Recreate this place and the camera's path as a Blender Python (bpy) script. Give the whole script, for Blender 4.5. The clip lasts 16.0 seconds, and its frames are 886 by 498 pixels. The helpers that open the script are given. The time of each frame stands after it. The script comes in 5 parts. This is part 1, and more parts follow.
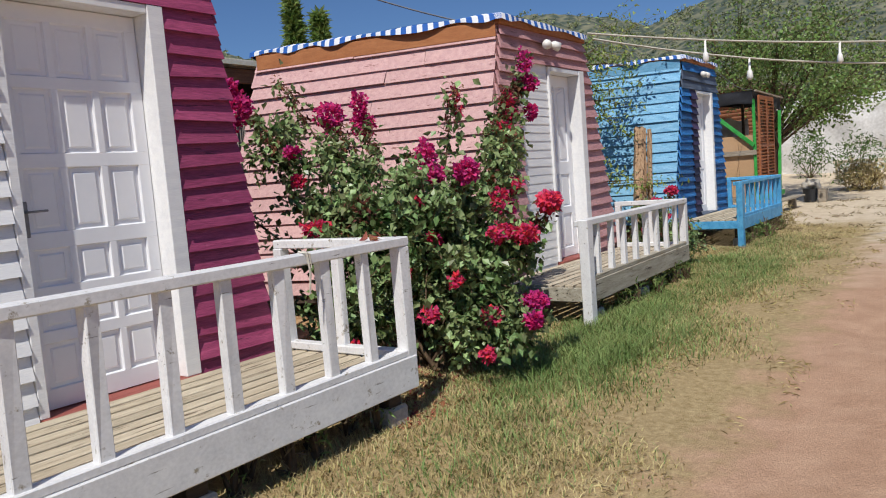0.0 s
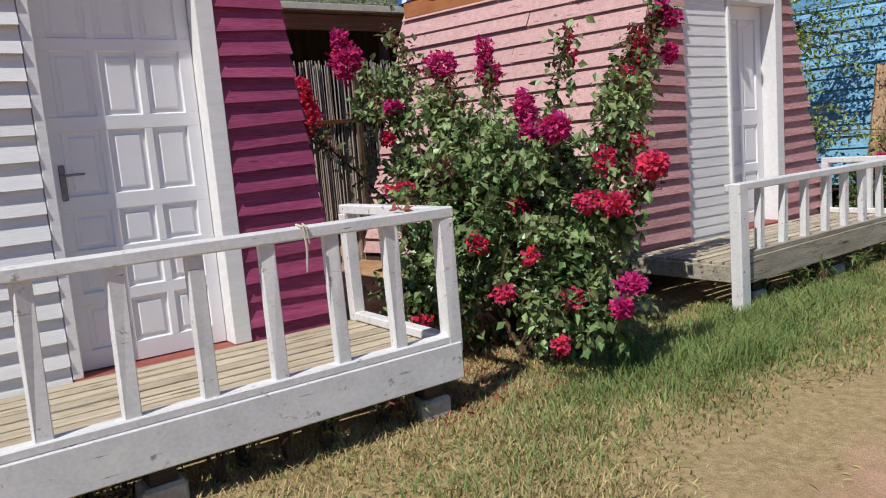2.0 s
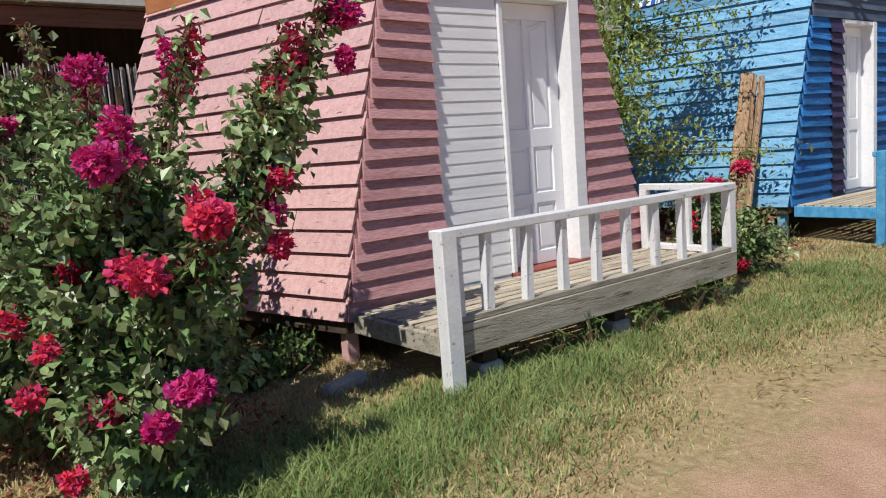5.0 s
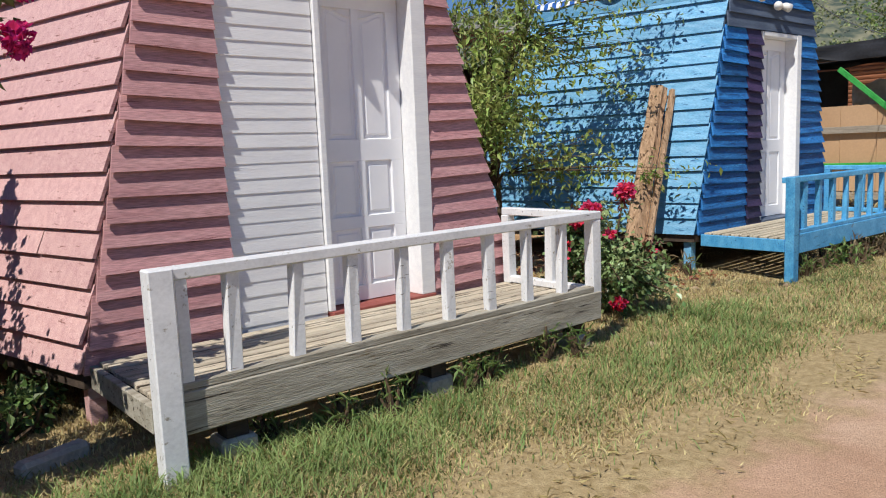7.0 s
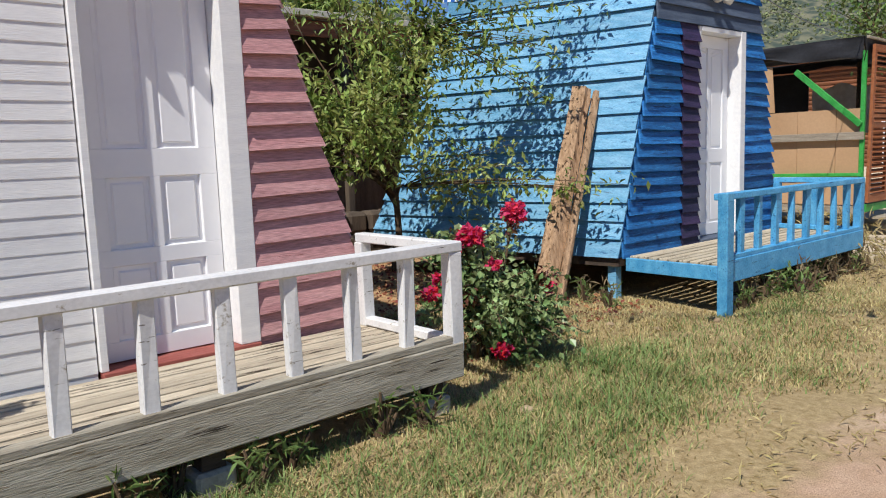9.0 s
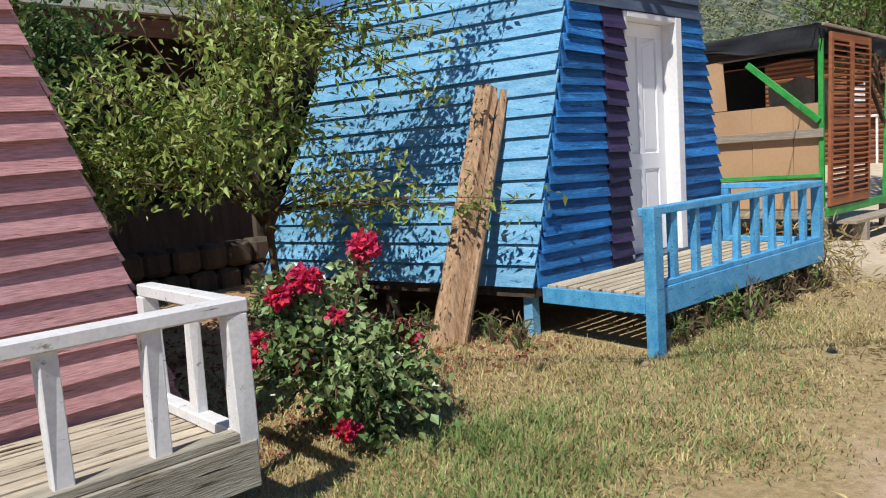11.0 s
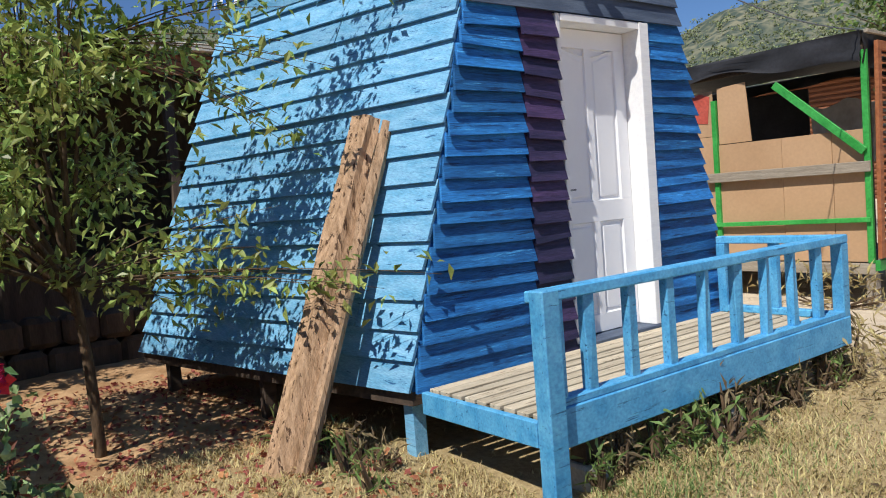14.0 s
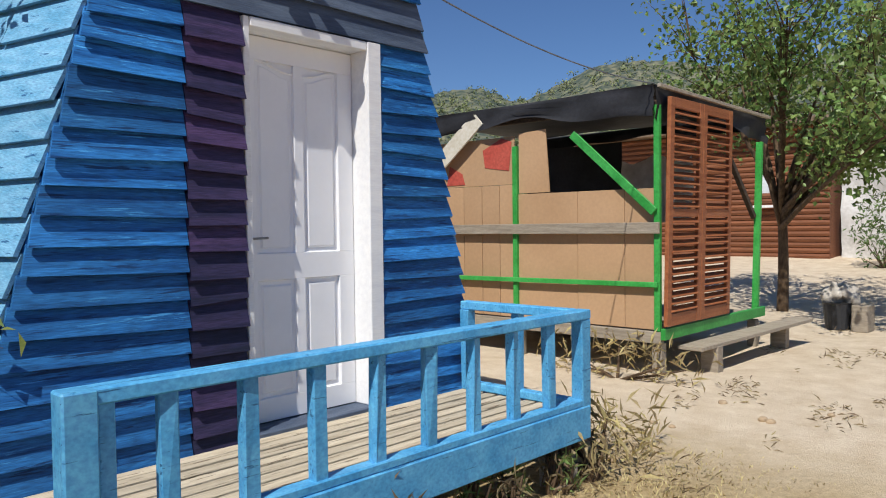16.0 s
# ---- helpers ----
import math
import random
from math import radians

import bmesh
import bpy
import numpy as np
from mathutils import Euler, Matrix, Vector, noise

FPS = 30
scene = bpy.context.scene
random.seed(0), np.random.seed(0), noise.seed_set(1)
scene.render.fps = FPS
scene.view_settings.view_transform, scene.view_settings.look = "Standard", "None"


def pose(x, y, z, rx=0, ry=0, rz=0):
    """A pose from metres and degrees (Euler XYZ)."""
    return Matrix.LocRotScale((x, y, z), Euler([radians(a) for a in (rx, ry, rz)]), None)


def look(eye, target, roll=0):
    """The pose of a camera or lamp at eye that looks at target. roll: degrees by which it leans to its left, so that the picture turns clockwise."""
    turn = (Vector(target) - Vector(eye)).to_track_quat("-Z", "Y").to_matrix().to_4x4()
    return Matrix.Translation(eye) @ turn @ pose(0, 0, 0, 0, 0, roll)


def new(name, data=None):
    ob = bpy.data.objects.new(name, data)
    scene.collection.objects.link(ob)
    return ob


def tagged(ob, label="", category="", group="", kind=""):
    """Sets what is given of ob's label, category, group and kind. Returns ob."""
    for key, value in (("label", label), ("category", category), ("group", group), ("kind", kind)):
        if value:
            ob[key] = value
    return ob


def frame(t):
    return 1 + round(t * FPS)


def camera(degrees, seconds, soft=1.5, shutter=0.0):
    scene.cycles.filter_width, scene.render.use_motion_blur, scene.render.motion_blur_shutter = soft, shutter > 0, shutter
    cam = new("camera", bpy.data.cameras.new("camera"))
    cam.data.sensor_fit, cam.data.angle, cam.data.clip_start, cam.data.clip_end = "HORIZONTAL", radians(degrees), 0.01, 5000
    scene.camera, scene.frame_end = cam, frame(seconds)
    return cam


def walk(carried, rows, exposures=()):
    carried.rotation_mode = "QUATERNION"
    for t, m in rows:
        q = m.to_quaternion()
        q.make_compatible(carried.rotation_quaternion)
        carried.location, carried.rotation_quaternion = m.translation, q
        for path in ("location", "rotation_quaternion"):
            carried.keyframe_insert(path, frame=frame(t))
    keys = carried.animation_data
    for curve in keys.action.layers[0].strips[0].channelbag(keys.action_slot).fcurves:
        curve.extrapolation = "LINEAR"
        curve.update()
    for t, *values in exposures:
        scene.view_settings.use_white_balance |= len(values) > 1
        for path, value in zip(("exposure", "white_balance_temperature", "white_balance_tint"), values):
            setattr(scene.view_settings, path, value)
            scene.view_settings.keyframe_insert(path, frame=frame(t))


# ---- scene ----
cam = camera(60.9, 16.0, soft=1.1)
PATH = [
    (0, (0.859, 0.434, 1.376), (-0.302, 2.052, 1.194), -4.5),
    (0.5, (0.892, 0.722, 1.347), (-0.491, 2.143, 1.085), -4.0),
    (1, (0.909, 0.995, 1.354), (-0.606, 2.276, 1.099), -4.7),
    (1.5, (1.103, 1.297, 1.362), (-0.532, 2.423, 1.12), -4.9),
    (2, (1.201, 1.608, 1.369), (-0.416, 2.754, 1.1), -4.7),
    (2.5, (1.203, 1.996, 1.382), (-0.317, 3.264, 1.095), -4.2),
    (3, (1.272, 2.362, 1.378), (-0.229, 3.652, 1.094), -4.2),
    (3.5, (1.317, 2.703, 1.375), (-0.19, 3.988, 1.093), -4.3),
    (4, (1.285, 3.108, 1.371), (-0.217, 4.398, 1.085), -4.0),
    (4.2, (1.306, 3.268, 1.368), (-0.201, 4.553, 1.086), -4.1),
    (6.3, (1.344, 4.865, 1.43), (-0.319, 5.944, 1.162), -4.2),
    (6.5, (1.363, 4.996, 1.429), (-0.285, 6.096, 1.163), -4.1),
    (7, (1.229, 5.334, 1.383), (-0.296, 6.601, 1.123), -2.3),
    (7.5, (1.127, 5.633, 1.358), (-0.343, 6.965, 1.106), -2.4),
    (8, (1.039, 5.963, 1.398), (-0.425, 7.302, 1.143), -1.5),
    (8.2, (1.018, 6.116, 1.417), (-0.458, 7.439, 1.152), -1.3),
    (10.3, (0.72, 7.524, 1.356), (-0.778, 8.83, 1.13), -3.4),
    (10.5, (0.663, 7.649, 1.385), (-0.816, 8.976, 1.157), -3.6),
    (11, (0.597, 8.028, 1.386), (-0.864, 9.376, 1.16), -3.9),
    (11.5, (0.54, 8.368, 1.395), (-0.916, 9.724, 1.193), -4.1),
    (12, (0.389, 8.725, 1.428), (-1.047, 10.107, 1.268), -3.9),
    (12.5, (0.353, 9.047, 1.417), (-1.124, 10.388, 1.276), -4.1),
    (13, (0.332, 9.376, 1.423), (-1.216, 10.635, 1.291), -4.2),
    (13.5, (0.252, 9.717, 1.417), (-1.349, 10.908, 1.283), -4.4),
    (13.9, (0.271, 10.016, 1.437), (-1.32, 11.222, 1.311), -4.8),
    (14, (0.278, 10.073, 1.435), (-1.31, 11.282, 1.307), -4.5),
    (14.5, (0.358, 10.466, 1.471), (-1.222, 11.689, 1.378), -3.9),
    (15, (0.316, 10.886, 1.443), (-1.19, 12.201, 1.365), -2.4),
    (15.5, (0.276, 11.224, 1.466), (-1.157, 12.618, 1.396), -1.5),
    (16, (0.263, 11.552, 1.489), (-1.107, 13.008, 1.428), -0.7),
]
walk(cam, [(t, look(eye, target, roll)) for t, eye, target, roll in PATH], exposures=[(0, -0.34), (4, -0.24), (7, -0.14), (11, -0.10), (13.5, -0.02), (14.5, -0.02), (15.2, -0.14), (16, -0.16)])
# ---- world and light ----
SUN = Vector((0.21, -0.55, 0.80)).normalized()
elev, azim = math.asin(SUN.z), math.atan2(SUN.x, SUN.y)
world = bpy.data.worlds.new("sky")
scene.world = world
world.use_nodes = True
wn = world.node_tree.nodes
sky = wn.new("ShaderNodeTexSky")
sky.sky_type, sky.sun_disc = "NISHITA", False
sky.sun_elevation, sky.sun_rotation = elev, azim % (2 * math.pi)
sky.air_density, sky.dust_density, sky.ozone_density, sky.altitude = 1.0, 0.0, 3.0, 800
wn["Background"].inputs[1].default_value = 0.07
tint = wn.new("ShaderNodeMix")
tint.data_type, tint.blend_type = "RGBA", "MULTIPLY"
tint.inputs[0].default_value, tint.inputs[7].default_value = 1.0, (0.84, 1.06, 1.38, 1)
world.node_tree.links.new(sky.outputs[0], tint.inputs[6])
world.node_tree.links.new(tint.outputs[2], wn["Background"].inputs[0])
sun_data = bpy.data.lights.new("sun", "SUN")
sun_data.energy, sun_data.angle, sun_data.color = 5.2, radians(0.53), (1.0, 0.96, 0.9)
sun = new("sun", sun_data)
sun.matrix_world = look(SUN * 30, (0, 0, 0))

# ---- materials ----
rng = np.random.default_rng(7)


def rgb(h):
    """Linear colour from an sRGB hex string."""
    v = [int(h[i:i + 2], 16) / 255 for i in (0, 2, 4)]
    return (*[c / 12.92 if c <= 0.04045 else ((c + 0.055) / 1.055) ** 2.4 for c in v], 1)


def material(name, c1, c2, scale=6.0, stretch=(1, 1, 1), rough=0.7, bump=0.3, fine=60.0, spread=0.0, island=False,
             wear=None, wear_at=0.62, metal=0.0, hue=0.0, spec=0.4, grain=0.45, cracks=None, crack_dir=(9, 0.5, 9), crack_at=0.66):
    """Two colours mixed by coarse noise, fine grain on top, optional wear colour, spread between pieces."""
    m = bpy.data.materials.new(name)
    m.use_nodes = True
    n, ln = m.node_tree.nodes, m.node_tree.links.new
    b = n["Principled BSDF"]
    co = n.new("ShaderNodeTexCoord")
    mp = n.new("ShaderNodeMapping")
    mp.inputs["Scale"].default_value = stretch
    ln(co.outputs["Object"], mp.inputs[0])
    t1, t2 = n.new("ShaderNodeTexNoise"), n.new("ShaderNodeTexNoise")
    for t, s, d in ((t1, scale, 5), (t2, fine, 6)):
        t.inputs["Scale"].default_value, t.inputs["Detail"].default_value = s, d
        ln(mp.outputs[0], t.inputs["Vector"])
    r1 = n.new("ShaderNodeValToRGB")
    r1.color_ramp.elements[0].position, r1.color_ramp.elements[1].position = 0.32, 0.68
    r1.color_ramp.elements[0].color, r1.color_ramp.elements[1].color = c1, c2
    ln(t1.outputs[0], r1.inputs[0])
    mx = n.new("ShaderNodeMix")
    mx.data_type, mx.blend_type = "RGBA", "OVERLAY"
    mx.inputs[0].default_value = grain
    ln(r1.outputs[0], mx.inputs[6])
    ln(t2.outputs[0], mx.inputs[7])
    out = mx.outputs[2]
    if wear:
        t3 = n.new("ShaderNodeTexNoise")
        t3.inputs["Scale"].default_value, t3.inputs["Detail"].default_value, t3.inputs["Roughness"].default_value = scale * 1.7, 8, 0.7
        ln(mp.outputs[0], t3.inputs["Vector"])
        r3 = n.new("ShaderNodeValToRGB")
        r3.color_ramp.elements[0].position, r3.color_ramp.elements[1].position = wear_at, wear_at + 0.06
        ln(t3.outputs[0], r3.inputs[0])
        m3 = n.new("ShaderNodeMix")
        m3.data_type = "RGBA"
        ln(r3.outputs[0], m3.inputs[0])
        ln(out, m3.inputs[6])
        m3.inputs[7].default_value = wear
        out = m3.outputs[2]
    if cracks:
        mc, t4, r4, m4 = n.new("ShaderNodeMapping"), n.new("ShaderNodeTexNoise"), n.new("ShaderNodeValToRGB"), n.new("ShaderNodeMix")
        mc.inputs["Scale"].default_value = crack_dir
        t4.inputs["Scale"].default_value, t4.inputs["Detail"].default_value, t4.inputs["Roughness"].default_value = 5.0, 7, 0.65
        r4.color_ramp.elements[0].position, r4.color_ramp.elements[1].position = crack_at, crack_at + 0.035
        m4.data_type = "RGBA"
        ln(co.outputs["Object"], mc.inputs[0])
        ln(mc.outputs[0], t4.inputs["Vector"])
        ln(t4.outputs[0], r4.inputs[0])
        ln(r4.outputs[0], m4.inputs[0])
        ln(out, m4.inputs[6])
        m4.inputs[7].default_value = cracks
        out = m4.outputs[2]
    if spread or hue:
        src = n.new("ShaderNodeNewGeometry").outputs["Random Per Island"] if island else n.new("ShaderNodeObjectInfo").outputs["Random"]
        hs = n.new("ShaderNodeHueSaturation")
        for key, amount, mid in (("Value", spread, 1.0), ("Hue", hue, 0.5)):
            mr = n.new("ShaderNodeMapRange")
            mr.inputs["To Min"].default_value, mr.inputs["To Max"].default_value = mid - amount, mid + amount
            ln(src, mr.inputs[0])
            ln(mr.outputs[0], hs.inputs[key])
        ln(out, hs.inputs["Color"])
        out = hs.outputs[0]
    ln(out, b.inputs["Base Color"])
    b.inputs["Roughness"].default_value, b.inputs["Metallic"].default_value = rough, metal
    b.inputs["Specular IOR Level"].default_value = spec
    if bump:
        bp = n.new("ShaderNodeBump")
        bp.inputs["Strength"].default_value, bp.inputs["Distance"].default_value = bump, 0.006
        ln(t2.outputs[0], bp.inputs["Height"])
        ln(bp.outputs[0], b.inputs["Normal"])
    return m


def leafy(name, c1, c2, spread=0.35, hue=0.02, rough=0.5, through_light=0.35):
    """Leaf or petal: colour varies from leaf to leaf, some light comes through."""
    m = material(name, c1, c2, scale=3.0, rough=rough, bump=0, spread=spread, hue=hue, island=True)
    n, ln = m.node_tree.nodes, m.node_tree.links.new
    b = n["Principled BSDF"]
    tr, ad = n.new("ShaderNodeBsdfTranslucent"), n.new("ShaderNodeMixShader")
    ln(b.inputs["Base Color"].links[0].from_socket, tr.inputs[0])
    ad.inputs[0].default_value = through_light
    ln(b.outputs[0], ad.inputs[1])
    ln(tr.outputs[0], ad.inputs[2])
    ln(ad.outputs[0], n["Material Output"].inputs[0])
    return m


LONG_Y, LONG_X = (6, 0.5, 6), (0.5, 6, 6)
M_maroon = material("maroon_paint", rgb("88365a"), rgb("9e486a"), 4, LONG_Y, 0.6, 0.35, 30, 0.14, wear=rgb("b45f83"), wear_at=0.62, grain=0.7, cracks=rgb("5a2440"), crack_at=0.63)
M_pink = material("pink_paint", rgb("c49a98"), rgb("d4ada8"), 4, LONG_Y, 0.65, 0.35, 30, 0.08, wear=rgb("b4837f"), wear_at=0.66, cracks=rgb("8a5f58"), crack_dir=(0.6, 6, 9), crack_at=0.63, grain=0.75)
# front boards of the pink cabin, darker and duller than M_pink
M_pink_front = material("dusky_pink_front", rgb("b08081"), rgb("c09493"), 4, LONG_Y, 0.65, 0.35, 30, 0.10, wear=rgb("a96e70"), wear_at=0.68, cracks=rgb("7c4f4c"), crack_at=0.63, grain=0.75)
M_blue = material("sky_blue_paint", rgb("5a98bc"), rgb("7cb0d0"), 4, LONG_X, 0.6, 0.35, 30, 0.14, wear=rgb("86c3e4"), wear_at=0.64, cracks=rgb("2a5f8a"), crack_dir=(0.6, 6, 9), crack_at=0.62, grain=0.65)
# front boards: deeper blue than M_blue on the sides
M_blue_front = material("deep_blue_front", rgb("174f88"), rgb("2f78b8"), 4, LONG_Y, 0.55, 0.35, 30, 0.34, wear=rgb("4b9bd6"), wear_at=0.6, cracks=rgb("143a66"), crack_at=0.58, grain=0.95)
M_purple = material("dark_purple_paint", rgb("262340"), rgb("403456"), 4, LONG_Y, 0.6, 0.35, 30, 0.35, wear=rgb("55506a"), wear_at=0.66, hue=0.035, grain=0.9)
M_navy = material("weathered_navy_paint", rgb("3a4558"), rgb("566273"), 4, LONG_Y, 0.6, 0.35, 30, 0.2)
M_white = material("white_paint", rgb("e4e4e4"), rgb("eeeeec"), 5, LONG_Y, 0.5, 0.25, 40, 0.03, wear=rgb("b9b4aa"), wear_at=0.72)
M_white_rail = material("chipped_white_paint", rgb("dadada"), rgb("e8e8e7"), 5, (2.5, 1.2, 1.6), 0.55, 0.1, 40, 0.05, wear=rgb("9c9484"), wear_at=0.61, cracks=rgb("6a6255"), crack_at=0.65, grain=0.5)
M_white_door = material("white_door_paint", rgb("e6e7ea"), rgb("eeeeef"), 3, (1, 1, 1), 0.42, 0.08, 30, wear=rgb("c4c0b8"), wear_at=0.76, grain=0.1)
M_blue_rail = material("light_blue_rail_paint", rgb("4496c8"), rgb("64b0da"), 5, (2.5, 1.2, 1.6), 0.55, 0.1, 40, 0.12, wear=rgb("347eb0"), wear_at=0.63, cracks=rgb("285f88"), crack_at=0.61, grain=0.5)
M_deck = material("weathered_deck_wood", rgb("b0a28a"), rgb("c9bda6"), 4, LONG_Y, 0.8, 0.5, 30, 0.13, wear=rgb("857257"), wear_at=0.68, cracks=rgb("5c4d3a"), crack_at=0.60)
M_deck_grey = material("grey_deck_wood", rgb("a79a86"), rgb("c4b9a4"), 4, LONG_Y, 0.8, 0.5, 30, 0.14, wear=rgb("756a58"), wear_at=0.66, cracks=rgb("51463a"), crack_at=0.59)
M_beam_grey = material("grey_weathered_beam", rgb("928a79"), rgb("b8b2a2"), 4, LONG_Y, 0.8, 0.7, 30, 0.08, wear=rgb("75664e"), wear_at=0.6, cracks=rgb("3c332a"), crack_dir=(7, 0.4, 10), crack_at=0.61)
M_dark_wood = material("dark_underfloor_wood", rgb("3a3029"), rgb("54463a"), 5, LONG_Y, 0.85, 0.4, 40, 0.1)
M_red_sill = material("red_brown_sill", rgb("8a4740"), rgb("9c5a50"), 5, LONG_Y, 0.7, 0.3, 40)
M_orange_wood = material("orange_brown_fascia", rgb("a8693f"), rgb("b87a4c"), 4, LONG_X, 0.7, 0.3, 40, 0.05)
M_bark = material("split_log_wood", rgb("8c7054"), rgb("b9997a"), 5, (7, 7, 1.0), 0.85, 0.9, 25, 0.08, wear=rgb("7a5c40"), wear_at=0.6, cracks=rgb("4a3524"), crack_dir=(7, 7, 0.7), crack_at=0.57)
M_trunk = material("brown_bark", rgb("4a3a2b"), rgb("6e5a44"), 8, (3, 3, 1), 0.9, 0.9, 30)
M_concrete = material("pale_concrete", rgb("a8a196"), rgb("c4beb2"), 6, (1, 1, 1), 0.9, 0.5, 50, 0.08)
M_stone = material("tan_field_stone", rgb("9a8468"), rgb("b8a284"), 6, (1, 1, 1), 0.9, 0.5, 50, 0.15)
M_black_cloth = material("black_tarp_cloth", rgb("1e1f22"), rgb("303136"), 3, (1, 1, 1), 0.75, 0.4, 30)
M_card = material("brown_cardboard", rgb("b3906c"), rgb("bd9a76"), 1.2, (1, 1, 1), 0.85, 0.05, 30, 0.06, grain=0.12)
M_card_red = material("faded_red_print", rgb("b0463a"), rgb("bf5a4a"), 3, (1, 1, 1), 0.8, 0.1, 30)
M_green = material("bright_green_paint", rgb("2f8f3c"), rgb("45a851"), 5, (1, 1, 1), 0.5, 0.3, 40, 0.08, wear=rgb("6b8a52"), wear_at=0.7)
M_shutter = material("brown_shutter_wood", rgb("8a4f2f"), rgb("a3653f"), 5, LONG_Y, 0.55, 0.4, 40, 0.08)
M_grey_board = material("grey_board", rgb("8d8272"), rgb("a89d8c"), 5, LONG_X, 0.8, 0.5, 40, 0.08)
M_house = material("orange_log_wall", rgb("6a4028"), rgb("855234"), 4, LONG_X, 0.7, 0.3, 30, 0.12)
M_roof_tin = material("rusty_roof_sheet", rgb("6a5848"), rgb("8a7762"), 3, (1, 1, 1), 0.6, 0.4, 30)
M_gutter = material("cream_gutter", rgb("cfc8b4"), rgb("ddd6c4"), 3, (1, 1, 1), 0.5, 0.1, 30)
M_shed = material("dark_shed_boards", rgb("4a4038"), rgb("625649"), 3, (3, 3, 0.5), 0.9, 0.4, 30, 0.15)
M_reed = material("grey_reed_screen", rgb("8d8278"), rgb("b5aa9d"), 5, (8, 8, 0.6), 0.9, 0.4, 40, 0.3, island=True)
M_tent = material("white_tarpaulin", rgb("c2c0bc"), rgb("d6d4d0"), 1.2, (1, 1, 1), 0.6, 0.3, 12)
M_wire = material("pale_cable", rgb("b9b3a4"), rgb("cbc6b8"), 5, (1, 1, 1), 0.6, 0, 30)
M_wire_dark = material("dark_cable", rgb("5c6068"), rgb("70747c"), 5, (1, 1, 1), 0.6, 0, 30)
M_lamp = material("white_lamp_plastic", rgb("e6e4dc"), rgb("f0eee8"), 5, (1, 1, 1), 0.35, 0, 30)
M_handle = material("steel_handle", rgb("6e7076"), rgb("8a8c92"), 5, (1, 1, 1), 0.35, 0, 30, metal=0.9)
M_glass = material("frosted_pane", rgb("c7d0d6"), rgb("d5dce0"), 2, (1, 1, 1), 0.12, 0, 30)
M_bucket = material("black_bucket_plastic", rgb("26282b"), rgb("34363a"), 4, (1, 1, 1), 0.5, 0.1, 30)
M_leaf = leafy("bougainvillea_leaf", rgb("4e6836"), rgb("9cac76"), 0.55, 0.03, 0.36, 0.18)
M_leaf_young = leafy("reddish_young_leaf", rgb("6b3b32"), rgb("8a5a44"), 0.35, 0.03)
M_flower = leafy("magenta_bract", rgb("c21c72"), rgb("e04a98"), 0.3, 0.02, 0.6, 0.35)
M_flower_red = leafy("crimson_bract", rgb("cc2450"), rgb("e8507c"), 0.3, 0.02, 0.6, 0.35)
M_leaf_tree = leafy("narrow_olive_leaf", rgb("72863e"), rgb("b4bc6c"), 0.45, 0.03, 0.42, 0.35)
M_leaf_dark = leafy("dark_green_leaf", rgb("4a6236"), rgb("748c4e"), 0.4, 0.02, 0.5)
M_leaf_mulberry = leafy("mulberry_leaf", rgb("526c34"), rgb("90a45c"), 0.4, 0.03, 0.4)
M_grass = leafy("green_grass_blade", rgb("6e8749"), rgb("9dad6c"), 0.3, 0.02, 0.6)
M_grass_dry = leafy("dry_grass_blade", rgb("a99868"), rgb("ccbb8c"), 0.3, 0.015, 0.8, 0.25)
M_litter = leafy("fallen_bract", rgb("8a4a3a"), rgb("b0705a"), 0.4, 0.03, 0.8, 0.2)
M_far_leaf = leafy("hill_scrub_leaf", rgb("6a734c"), rgb("959a6c"), 0.3, 0.02, 0.9, 0.1)
M_twig = leafy("dead_weed_stem", rgb("74664e"), rgb("a4926e"), 0.4, 0.02, 0.9, 0.05)
M_conifer = leafy("conifer_needles", rgb("6a8440"), rgb("98ab66"), 0.35, 0.02, 0.7, 0.2)


def stripes_material():
    """Awning cloth with blue and white stripes across the roof edge."""
    m = material("striped_cloth", rgb("e6e9ee"), rgb("f0f2f4"), 4, (1, 1, 1), 0.75, 0.2, 50)
    n, ln = m.node_tree.nodes, m.node_tree.links.new
    b = n["Principled BSDF"]
    uv = n.new("ShaderNodeUVMap")
    sp = n.new("ShaderNodeSeparateXYZ")
    ln(uv.outputs[0], sp.inputs[0])
    fr, gt, mx = n.new("ShaderNodeMath"), n.new("ShaderNodeMath"), n.new("ShaderNodeMix")
    fr.operation, gt.operation, mx.data_type = "FRACT", "GREATER_THAN", "RGBA"
    ln(sp.outputs[0], fr.inputs[0])
    ln(fr.outputs[0], gt.inputs[0])
    gt.inputs[1].default_value = 0.5
    ln(gt.outputs[0], mx.inputs[0])
    ln(b.inputs["Base Color"].links[0].from_socket, mx.inputs[6])
    mx.inputs[7].default_value = rgb("2a63b4")
    ln(mx.outputs[2], b.inputs["Base Color"])
    return m


M_stripe = stripes_material()


